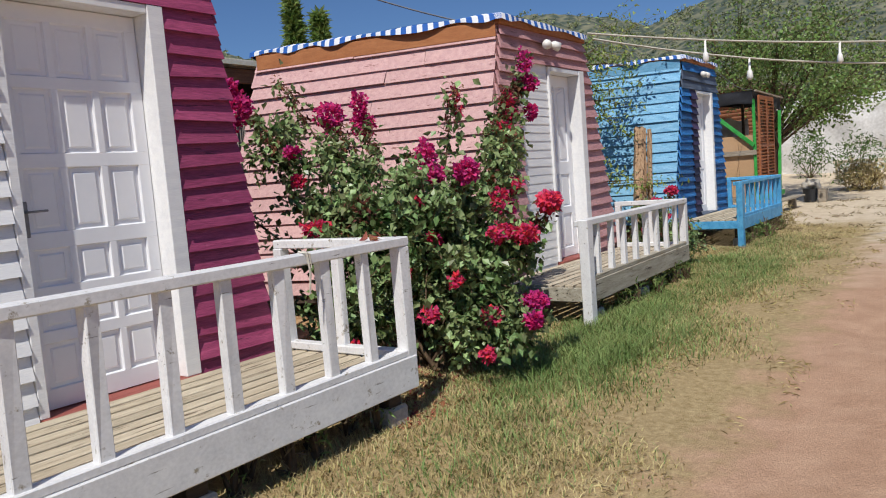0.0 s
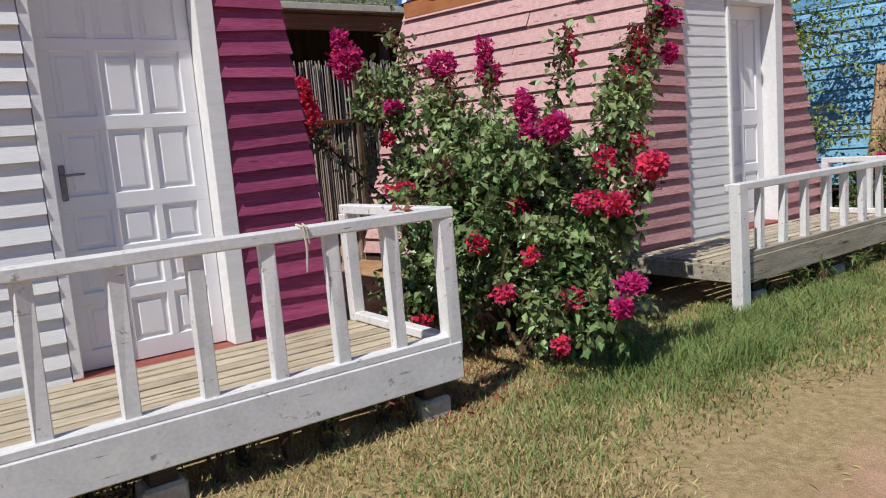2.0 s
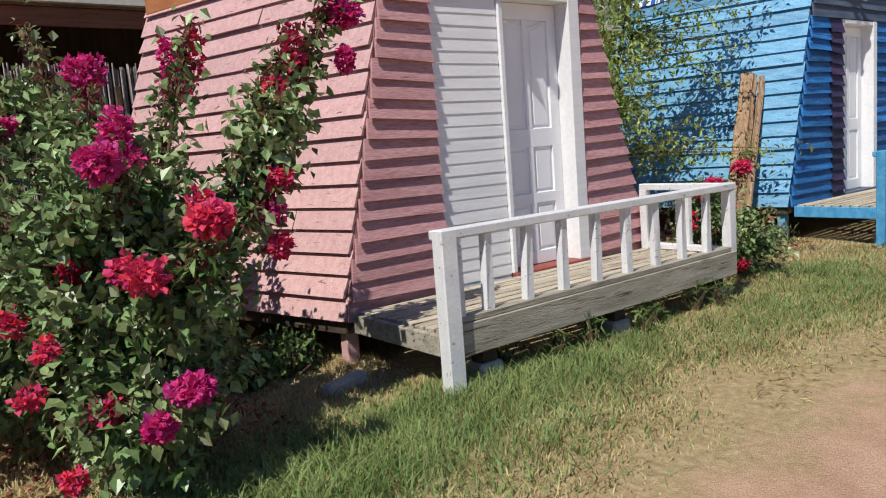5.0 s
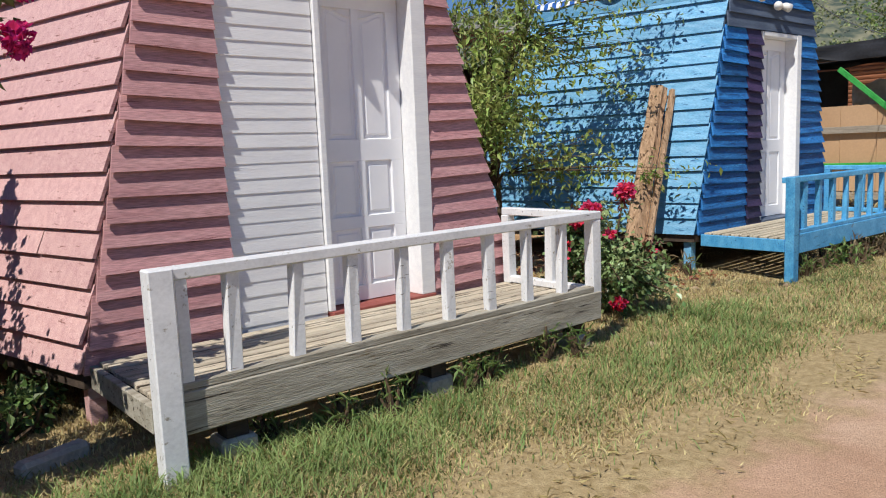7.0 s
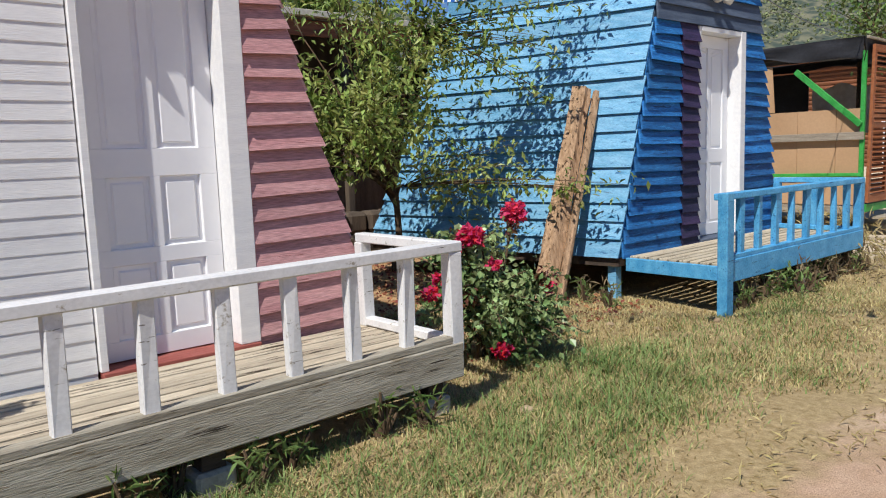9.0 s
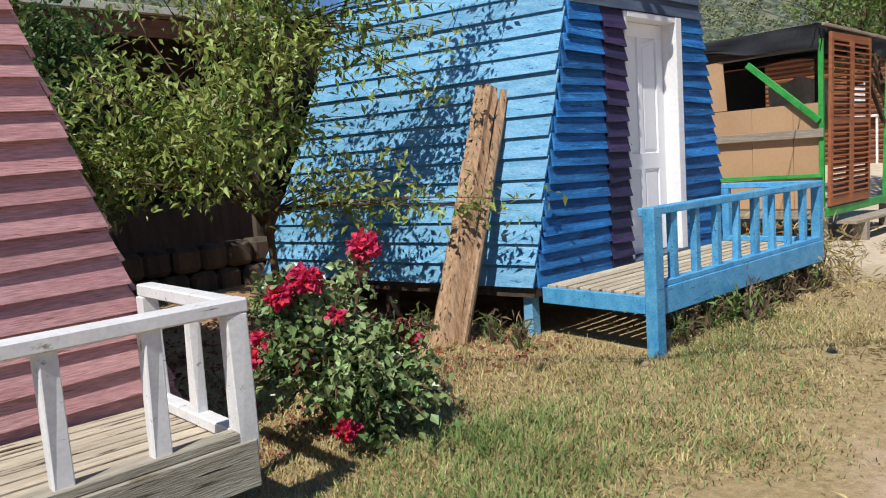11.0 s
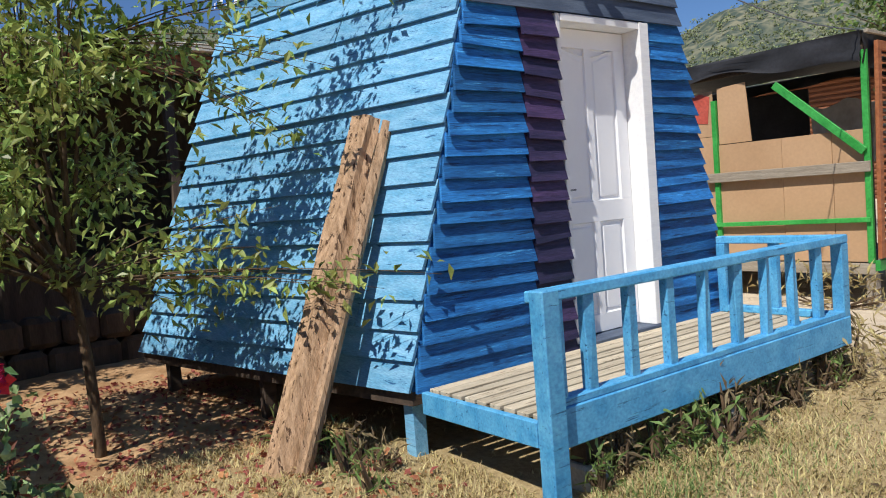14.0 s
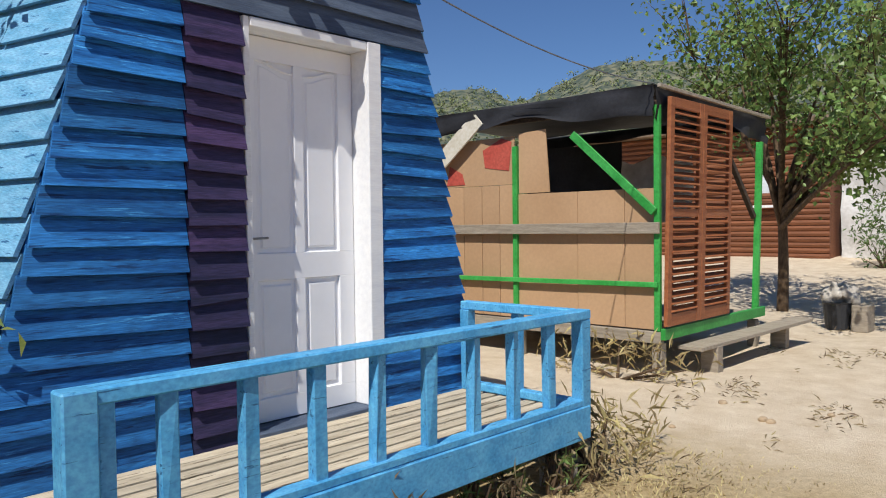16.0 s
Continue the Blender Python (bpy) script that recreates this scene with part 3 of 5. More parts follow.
def panel(name, y0, y1, z0, z1, x, parent, arch=0.0, depth=0.012):
    """A fielded panel: a sunken border with a raised middle; the upper edge may swing down to one side."""
    v, f = [], []
    n = 8
    def outline(o):
        pts = [(y0 + o, z0 + o), (y1 - o, z0 + o)]
        for i in range(n + 1):
            t = i / n
            pts.append((y1 - o - (y1 - y0 - 2 * o) * t, z1 - o - abs(arch) * (0.5 + 0.5 * math.cos(math.pi * (t if arch > 0 else 1 - t)))))
        return pts
    rings = [(outline(0), x + depth * 0.9), (outline(0.008), x - depth), (outline(0.016), x - depth), (outline(0.036), x + depth * 0.3)]
    k = n + 3
    for pts, px in rings:
        v += [(px, a, b) for a, b in pts]
    for r in range(len(rings) - 1):
        for i in range(k):
            j = (i + 1) % k
            f.append((r * k + i, r * k + j, (r + 1) * k + j, (r + 1) * k + i))
    f.append(tuple(range(3 * k, 4 * k)))
    return part(name, v, f, M_white_door, parent)


def door(c, x, y0, y1, z0, z1, layout, jambs, recess=0.13, sill=M_red_sill, plate=0.09):
    """A white panelled door set back in its frame. layout: panels as fractions (a0, a1, b0, b1, arch); jambs: widths left, right."""
    jl, jr = jambs
    fr = box("door_frame", x - 0.17, x + 0.03, y0, y0 + jl, z0, z1, M_white, c)
    box("jamb", x - 0.17, x + 0.045, y1 - jr, y1, z0, z1, M_white, fr)
    box("head_jamb", x - 0.17, x + 0.04, y0 + jl + 0.001, y1 - jr - 0.001, z1 - 0.05, z1 - 0.001, M_white, fr)
    box("door_sill", x - 0.17, x + 0.06, y0 + 0.005, y1 - 0.005, z0 - 0.055, z0 - 0.001, sill, c, "worn red-brown threshold")
    a0, a1, b0, b1 = y0 + jl + 0.004, y1 - jr - 0.004, z0 + 0.006, z1 - 0.054
    xf = x - recess
    leaf = box("door", xf - 0.045, xf - 0.004, a0, a1, b0, b1, M_white_door, c, "white panelled door, closed", bevel=0.002)
    W, Hh = a1 - a0, b1 - b0
    # stiles and rails stand proud around the panels
    rows = {}
    for p in layout:
        rows.setdefault((p[2], p[3]), []).append(p)
    zprev = 0.0
    for (r0, r1), ps in sorted(rows.items()):
        box("door_rail", xf - 0.004, xf + 0.012, a0, a1, b0 + Hh * zprev, b0 + Hh * r0, M_white_door, leaf, bevel=0.002)
        edges = [0.0] + [e for p in sorted(ps) for e in p[:2]] + [1.0]
        for s0, s1 in zip(edges[::2], edges[1::2]):
            box("stile", xf - 0.004, xf + 0.012, a0 + W * s0, a0 + W * s1, b0 + Hh * r0, b0 + Hh * r1, M_white_door, leaf, bevel=0.002)
        for p in ps:
            panel("panel", a0 + W * p[0], a0 + W * p[1], b0 + Hh * r0, b0 + Hh * r1, xf, leaf, p[4])
        zprev = r1
    box("door_rail", xf - 0.004, xf + 0.012, a0, a1, b0 + Hh * zprev, b1, M_white_door, leaf, bevel=0.002)
    if plate:
        hy, hz = a0 + 0.05, z0 + 0.98
        box("handle_plate", xf + 0.012, xf + 0.018, hy - 0.015, hy + 0.015, hz - plate, hz + plate, M_handle, leaf, "steel handle plate")
        bar("handle", (xf + 0.05, hy - 0.005, hz + plate * 0.4), (xf + 0.05, hy + 0.10, hz + plate * 0.4 + 0.003), 0.012, 0.012, M_handle, leaf, "steel lever handle")
        bar("handle_neck", (xf + 0.016, hy, hz + plate * 0.4), (xf + 0.052, hy, hz + plate * 0.4), 0.012, 0.012, M_handle, leaf)


def porch(loc, label, xw, xf, y0, y1, zd, zr, paint, deck_mat, fascia_mat, n_bal, skew=0.0, near_rail=False, post_to_ground=True, blocks=M_concrete):
    """A raised porch with a low railing along its front and far end. xw: wall, xf: front, zd: deck, zr: rail top."""
    p = thing("porch", loc, label, "porch")
    fx = lambda y: xf + skew * (y - y0) / (y1 - y0)
    n = 9
    w = (xf - xw) / n
    for i in range(n):
        a, b = xw + i * w + 0.012, xw + (i + 1) * w - 0.012
        k = i / n
        z = random.uniform(-0.003, 0.003)
        v = [(a, y0 + random.uniform(0, 0.012), zd - 0.025), (b, y0 + random.uniform(0, 0.012), zd - 0.025), (a + skew * k, y1 - 0.01, zd - 0.025), (b + skew * k, y1 - 0.01, zd - 0.025)]
        v = [Vector(q) for q in v] + [Vector(q) + Vector((0, 0, 0.025 + z)) for q in v]
        part("deck_plank", *bevelled(v, BOX, 0.003), deck_mat, p)
    for y in np.linspace(y0 + 0.08, y1 - 0.08, 5):
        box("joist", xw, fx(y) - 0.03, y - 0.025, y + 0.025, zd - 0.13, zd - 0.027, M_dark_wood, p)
    bar("fascia", (fx(y0) + 0.012, y0, zd - 0.07), (fx(y1) + 0.012, y1 + 0.03, zd - 0.07), 0.045, 0.19, fascia_mat, p, bevel=0.006)
    bar("end_fascia", (xw, y0 - 0.022, zd - 0.075), (fx(y0) - 0.012, y0 - 0.022, zd - 0.075), 0.04, 0.12, fascia_mat, p)
    bar("end_fascia", (xw, y1 + 0.025, zd - 0.075), (fx(y1) - 0.012, y1 + 0.025, zd - 0.075), 0.04, 0.12, fascia_mat, p)
    for y in (y0 + 0.35, (y0 + y1) / 2 + 0.1, y1 - 0.12):
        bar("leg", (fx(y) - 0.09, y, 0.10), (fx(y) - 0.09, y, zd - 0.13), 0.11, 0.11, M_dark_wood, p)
        box("concrete_block", fx(y) - 0.17, fx(y) - 0.01, y - 0.09, y + 0.09, -0.03, 0.11, blocks, p, "pale concrete block", bevel=0.015)
    r = bar("railing", (fx(y0) - 0.015, y0 - 0.02, zr - 0.03), (fx(y1) - 0.015, y1 + 0.045, zr - 0.03), 0.09, 0.055, paint, p, bevel=0.007)
    bar("bottom_rail", (fx(y0) - 0.012, y0 + 0.06, zd + 0.045), (fx(y1) - 0.012, y1 + 0.02, zd + 0.045), 0.075, 0.04, fascia_mat if fascia_mat is M_beam_grey else paint, r, bevel=0.006)
    ys = np.linspace(y0 + 0.02, y1, n_bal)
    for i, y in enumerate(ys):
        lean, tw = random.uniform(-0.02, 0.02), random.uniform(-0.35, 0.35)
        if i == 0:
            z = -0.05 if post_to_ground else zd - 0.1
            bar("post", (fx(y) + 0.03, y, z), (fx(y) + 0.03, y, zr + 0.004), 0.09, 0.11, paint, r, up=(0, 1, 0), bevel=0.007)
            bar("baluster", (fx(y) - 0.01, y + 0.1, zd + 0.06), (fx(y) - 0.01, y + 0.1, zr - 0.055), 0.06, 0.055, paint, r, up=(0, 1, 0))
        elif i == n_bal - 1:
            bar("post", (fx(y) - 0.012, y, zd - 0.03), (fx(y) - 0.012, y, zr - 0.057), 0.08, 0.085, paint, r, up=(0, 1, 0), bevel=0.006, twist=0.1)
        else:
            bar("baluster", (fx(y) - 0.012, y, zd + 0.03), (fx(y) - 0.012, y + lean, zr - 0.055), 0.05, 0.068, paint, r, up=(0, 1, 0), twist=tw, bevel=0.005)
    e = bar("end_rail", (xw + 0.01, y1, zr - 0.03), (fx(y1) - 0.062, y1, zr - 0.03), 0.075, 0.055, paint, r, bevel=0.006)
    bar("end_bottom_rail", (xw + 0.01, y1, zd + 0.03), (fx(y1) - 0.06, y1, zd + 0.03), 0.07, 0.05, paint, r, bevel=0.006)
    bar("end_post", (xw + 0.05, y1, zd + 0.001), (xw + 0.05, y1 - 0.01, zr - 0.057), 0.07, 0.075, paint, r, up=(0, 1, 0))
    bar("baluster", ((xw + xf) / 2, y1, zd + 0.05), ((xw + xf) / 2, y1 + 0.01, zr - 0.057), 0.07, 0.05, paint, r, up=(0, 1, 0), twist=0.2)
    return p


def spot_pair(loc):
    """A small twin spotlight above a door."""
    x, y, z = loc
    s = thing("spotlight", loc, "small white twin spotlight above a cabin door", "lamp", "lamps above the doors")
    box("base", x - 0.005, x + 0.03, y - 0.05, y + 0.05, z - 0.03, z + 0.03, M_lamp, s)
    for k in (-1, 1):
        a, d = Vector((x + 0.03, y + k * 0.04, z)), Vector((0.5, k * 0.75, -0.3)).normalized()
        part("lamp_head", *tube_data([a, a + d * 0.03, a + d * 0.05, a + d * 0.12], [0.012, 0.03, 0.045, 0.05], 10), M_lamp, s, smooth=True)


GRID3 = [(0.09 + 0.29 * c, 0.09 + 0.29 * c + 0.24, a, b, 0.0) for a, b in ((0.05, 0.165), (0.195, 0.275), (0.305, 0.40), (0.44, 0.60), (0.635, 0.795), (0.825, 0.96)) for c in range(3)]
PINK_DOOR = [(0.14, 0.46, 0.05, 0.24, 0), (0.54, 0.86, 0.05, 0.24, 0), (0.14, 0.46, 0.28, 0.46, 0), (0.54, 0.86, 0.28, 0.46, 0), (0.14, 0.46, 0.53, 0.94, 0.05), (0.54, 0.86, 0.53, 0.94, -0.05)]
BLUE_DOOR = [(0.14, 0.46, 0.06, 0.37, 0), (0.54, 0.86, 0.06, 0.37, 0), (0.14, 0.46, 0.44, 0.94, 0.05), (0.54, 0.86, 0.44, 0.94, -0.05)]

c1 = cabin((-4.2, 2.2, 0), "maroon board-clad cabin with a white panelled door", -2.92, 0.31, 2.86, (0.75, 1.15), (3.73, 3.44), (-5.7, -5.4), 0.25,
           (2.18, 3.12, 2.47), M_maroon, M_maroon, [(None, 1.73, M_maroon, 0.044), (1.735, 2.178, M_white, 0.04)], M_maroon, 0.128, 0.14)
door(c1, -2.92, 2.183, 3.118, 0.36, 2.468, GRID3, (0.05, 0.10), 0.095)
porch((-2.4, 2.2, 0), "white-railed wooden porch before the maroon cabin", -2.875, -1.83, 0.64, 3.78, 0.36, 1.075, M_white_rail, M_deck, M_white_rail, 11, -0.01)
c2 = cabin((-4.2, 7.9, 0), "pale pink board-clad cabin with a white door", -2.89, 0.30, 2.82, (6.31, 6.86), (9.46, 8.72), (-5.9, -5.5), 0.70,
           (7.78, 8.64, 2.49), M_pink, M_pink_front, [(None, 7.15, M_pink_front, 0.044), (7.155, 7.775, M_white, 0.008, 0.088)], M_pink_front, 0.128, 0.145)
door(c2, -2.89, 7.783, 8.638, 0.39, 2.488, PINK_DOOR, (0.04, 0.12), 0.115, plate=0)
porch((-2.4, 7.9, 0), "worn grey wooden porch with a white railing", -2.845, -1.93, 6.37, 9.33, 0.37, 0.94, M_white_rail, M_deck_grey, M_beam_grey, 10, -0.06)
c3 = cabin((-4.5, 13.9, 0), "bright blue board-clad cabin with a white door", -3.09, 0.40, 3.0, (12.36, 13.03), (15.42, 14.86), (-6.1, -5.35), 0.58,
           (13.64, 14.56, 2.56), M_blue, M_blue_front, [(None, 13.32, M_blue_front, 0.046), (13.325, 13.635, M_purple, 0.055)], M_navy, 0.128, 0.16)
door(c3, -3.09, 13.645, 14.555, 0.44, 2.558, BLUE_DOOR, (0.035, 0.10), 0.115, M_navy, 0.035)
porch((-2.6, 13.9, 0), "light blue railed porch with a bare plank deck", -3.045, -2.15, 12.42, 15.25, 0.42, 1.0, M_blue_rail, M_deck, M_blue_rail, 10, 0.03)
spot_pair((-2.86, 7.75, 2.72))
spot_pair((-3.06, 13.95, 2.86))


# ---- leaning split logs ----
def split_log(a, b, w, th, seed):
    """A rough slab split from a log: flat behind, ribbed and rounded in front."""
    r = random.Random(seed)
    a, b = Vector(a), Vector(b)
    d = (b - a).normalized()
    s = d.cross(Vector((0.4, -1, 0.2))).normalized()
    o = s.cross(d)
    if o.y > 0:
        o = -o
    v, f, n, m = [], [], 22, 14
    for k in range(n + 1):
        p = a.lerp(b, k / n)
        wk = w * (1 - 0.12 * k / n) * (1 + 0.04 * math.sin(k * 0.9 + seed))
        for i in range(m):
            t = 2 * math.pi * i / m
            rad = 1 + 0.13 * math.sin(i * 2.4 + seed + 0.05 * k) + r.uniform(-0.05, 0.05)
            v.append(p + s * math.cos(t) * wk / 2 * rad + o * max(math.sin(t), -0.25) * th * rad)
    for k in range(n):
        for i in range(m):
            j = (i + 1) % m
            f.append((k * m + i, k * m + j, (k + 1) * m + j, (k + 1) * m + i))
    f += [tuple(range(m))[::-1], tuple(range(n * m, n * m + m))]
    ob = part("split_log", v, f, M_bark)
    tagged(ob, "rough split log leaning against the blue cabin", "log", "leaning logs")


split_log((-3.46, 11.70, 0.02), (-3.70, 12.60, 1.96), 0.21, 0.085, 1)
split_log((-3.31, 11.76, 0.02), (-3.555, 12.66, 1.92), 0.085, 0.06, 4)


# ---- plants ----
def stems_of(base, tips, bow=0.25, r=0.014):
    out = []
    for t in tips:
        b = Vector(base) + Vector((random.uniform(-0.1, 0.1), random.uniform(-0.1, 0.1), 0))
        out.append(curve_points(b, t, (random.uniform(-0.1, 0.1), random.uniform(-0.1, 0.1), bow * random.uniform(0.2, 0.8)), 12))
    return out


def spray(pts, k, spread, t0=0.3):
    """Points scattered round a stem."""
    pts = np.array([tuple(p) for p in pts])
    t = rng.uniform(t0, 1, k) * (len(pts) - 1)
    i = np.minimum(t.astype(int), len(pts) - 2)
    p = pts[i] + (pts[i + 1] - pts[i]) * (t - i)[:, None]
    return p + rng.normal(size=(k, 3)) * spread * (1.15 - 0.65 * (t / len(pts)))[:, None]


def blob(c, r, k, hollow=0.55):
    d = rng.normal(size=(k, 3))
    d /= np.linalg.norm(d, axis=1)[:, None]
    lump = 1 + 0.22 * np.sin(d[:, 0] * 7 + c[1]) * np.sin(d[:, 1] * 6) + 0.15 * np.sin(d[:, 2] * 11 + d[:, 0] * 5)
    return np.array(c) + d * (rng.uniform(hollow, 1, k) ** 0.6 * lump)[:, None] * np.array(r)


def bougainvillea(base, tips, flowers, mass, label, stem_leaves, young, leaf=0.08):
    b = thing("flowering_bush", base, label, "bush", "bougainvillea bushes")
    st = stems_of(base, tips)
    part("stem", *join([tube_data(s, [0.016 * (1 - 0.7 * i / 12) for i in range(13)], 6) for s in st]), M_trunk, b)
    shoots = []
    for c, r, k in mass:
        for e in blob(c, [q * 1.12 for q in r], max(k // 36, 5), 0.7):
            a = Vector(c) + (Vector(e) - Vector(c)) * 0.1
            shoots.append(curve_points(a, e, (0, 0, 0.06), 5))
    tagged(part("twig", *join([tube_data(q, [0.006] * 5 + [0.003], 4) for q in shoots]), M_trunk, b), kind="stuff")
    pts = [spray(s, stem_leaves, 0.085) for s in st] + [spray(q, 54, 0.06, 0.15) for q in shoots]
    allp = np.concatenate(pts)
    allp = allp[allp[:, 2] > 0.06]
    part("foliage", *leaf_data(allp, leaf, narrow=0.72, droop=0.6), M_leaf, b)
    if young:
        part("young_foliage", *leaf_data(np.concatenate([spray(s, young, 0.05, 0.82) for s in st]), 0.045, narrow=0.5), M_leaf_young, b, "reddish young leaves at the shoot tips")
    for c, r, k, m in flowers:
        p = blob(c, [q * 0.78 for q in r], int(k * 1.7), 0.45)
        out = (p - np.array(c)) / np.array(r)
        part("flower_head", *leaf_data(p, 0.034, out, narrow=0.95, droop=0.0), m, b, "dense magenta flower cluster" if m is M_flower else "dense crimson flower cluster")


F, R = M_flower, M_flower_red
F0X, F0Y = -4.8, 4.52
TIPS1 = [(F0X, F0Y, 1.62), (-3.95, 4.62, 2.0), (-3.85, 4.85, 2.3), (-3.42, 5.05, 1.9), (-3.6, 5.6, 1.95), (-2.42, 5.33, 2.1), (-2.05, 4.78, 1.45), (-2.19, 6.05, 2.35), (-2.2, 5.75, 2.05), (-2.2, 5.95, 2.1), (-2.1, 5.6, 1.7), (-2.1, 5.55, 1.28), (-1.5, 4.95, 1.1), (-1.7, 4.86, 0.95),
         (-1.72, 4.95, 0.5), (-1.72, 4.55, 0.48), (-2.7, 4.4, 1.3), (-2.9, 5.3, 1.6), (-2.3, 5.7, 1.85), (-2.15, 5.5, 1.5), (-3.0, 4.5, 1.2)]
FLOWERS1 = [((F0X + 0.03, F0Y - 0.03, 1.9), (0.12, 0.12, 0.17), 340, R), ((F0X, F0Y, 1.72), (0.18, 0.18, 0.19), 460, R), ((-4.06, 4.57, 2.08), (0.15, 0.15, 0.17), 420, F), ((-4.08, 4.53, 2.25), (0.08, 0.08, 0.1), 120, F),
            ((-3.5, 5.06, 1.97), (0.14, 0.14, 0.13), 380, F), ((-3.5, 5.06, 1.82), (0.08, 0.08, 0.08), 60, F), ((-3.67, 5.63, 2.1), (0.08, 0.08, 0.16), 180, F), ((-3.66, 5.65, 1.92), (0.12, 0.12, 0.14), 300, F),
            ((-2.44, 4.91, 1.56), (0.08, 0.08, 0.16), 230, F), ((-2.4, 4.93, 1.42), (0.1, 0.1, 0.1), 160, F), ((-1.95, 4.7, 1.43), (0.09, 0.09, 0.085), 240, F), ((-2.42, 5.33, 1.95), (0.05, 0.05, 0.16), 60, R),
            ((-2.19, 6.05, 2.12), (0.1, 0.11, 0.08), 240, F), ((-2.17, 6.0, 2.28), (0.06, 0.07, 0.12), 90, F), ((-2.15, 6.02, 1.88), (0.06, 0.06, 0.07), 90, F), ((-2.2, 5.75, 1.92), (0.06, 0.06, 0.17), 150, R), ((-2.2, 5.62, 1.72), (0.07, 0.08, 0.09), 110, R),
            ((-1.48, 4.96, 1.18), (0.095, 0.095, 0.075), 280, R), ((-1.55, 4.72, 0.99), (0.11, 0.1, 0.07), 110, R), ((-2.1, 5.55, 1.3), (0.09, 0.09, 0.07), 120, R), ((-2.1, 5.5, 1.14), (0.07, 0.07, 0.07), 90, F), ((-2.1, 5.52, 0.97), (0.07, 0.07, 0.07), 90, R), ((-1.72, 4.7, 1.0), (0.1, 0.1, 0.07), 90, R), ((-1.57, 4.84, 0.52), (0.1, 0.1, 0.055), 200, F), ((-1.5, 4.68, 0.43), (0.06, 0.06, 0.05), 120, F),
            ((-1.75, 4.55, 0.47), (0.07, 0.07, 0.05), 90, R), ((-2.2, 4.6, 0.97), (0.06, 0.06, 0.05), 70, R), ((-3.0, 4.3, 1.1), (0.14, 0.12, 0.06), 120, R), ((-3.5, 4.6, 1.68), (0.08, 0.08, 0.05), 100, F), ((-3.2, 4.35, 1.45), (0.06, 0.06, 0.05), 50, R),
            ((-2.3, 4.35, 0.78), (0.07, 0.07, 0.06), 60, R), ((-1.95, 5.1, 1.2), (0.07, 0.07, 0.1), 80, R), ((-2.35, 4.7, 1.25), (0.04, 0.04, 0.04), 40, R), ((-2.1, 4.35, 0.5), (0.09, 0.07, 0.05), 60, R), ((-1.9, 4.4, 0.72), (0.05, 0.05, 0.05), 40, R), ((-1.7, 4.4, 0.25), (0.05, 0.05, 0.05), 40, R), ((-2.6, 4.1, 0.3), (0.09, 0.08, 0.05), 40, R)]
MASS1 = [((-2.35, 4.75, 0.95), (0.52, 0.52, 0.55), 3000), ((-2.1, 4.85, 0.6), (0.42, 0.42, 0.45), 1500), ((-1.78, 4.72, 0.35), (0.28, 0.34, 0.24), 900), ((-2.9, 4.9, 1.1), (0.42, 0.45, 0.45), 1300),
         ((-3.0, 4.5, 1.05), (0.4, 0.4, 0.5), 900), ((-1.68, 4.82, 0.85), (0.16, 0.18, 0.13), 220), ((-3.75, 4.75, 1.75), (0.22, 0.25, 0.4), 600), ((-3.0, 5.2, 0.5), (0.4, 0.3, 0.4), 600), ((-2.75, 4.35, 0.5), (0.42, 0.36, 0.42), 1100), ((-2.18, 5.55, 1.5), (0.14, 0.18, 0.22), 400), ((-2.6, 5.0, 0.4), (0.45, 0.45, 0.35), 900), ((-3.3, 5.0, 1.45), (0.25, 0.3, 0.3), 500)]
bougainvillea((-2.35, 4.75, 0), TIPS1, FLOWERS1, MASS1, "large flowering bush with magenta and crimson clusters", 270, 100, 0.062)
TIPS2 = [(-2.45, 10.3, 1.0), (-2.7, 10.0, 0.85), (-2.82, 9.85, 0.45), (-2.3, 10.45, 0.6), (-2.9, 10.4, 0.6), (-2.5, 9.9, 0.5)]
FLOWERS2 = [((-2.45, 10.3, 1.0), (0.085, 0.085, 0.07), 220, R), ((-2.55, 10.0, 0.87), (0.09, 0.08, 0.06), 200, R), ((-2.6, 9.88, 0.8), (0.06, 0.06, 0.05), 100, R), ((-2.6, 9.68, 0.53), (0.05, 0.05, 0.035), 50, R), ((-2.3, 10.0, 0.16), (0.06, 0.06, 0.045), 90, R), ((-2.45, 10.1, 0.68), (0.04, 0.04, 0.03), 30, R), ((-2.3, 10.45, 0.5), (0.04, 0.04, 0.03), 30, R), ((-2.6, 9.75, 0.62), (0.035, 0.035, 0.03), 25, R)]
bougainvillea((-2.6, 10.2, 0), TIPS2, FLOWERS2, [((-2.6, 10.2, 0.42), (0.46, 0.44, 0.36), 2000), ((-2.4, 10.25, 0.3), (0.36, 0.36, 0.26), 700), ((-2.7, 10.05, 0.65), (0.28, 0.26, 0.22), 500)], "low bush with crimson flower clusters before the cabins", 80, 60, 0.05)


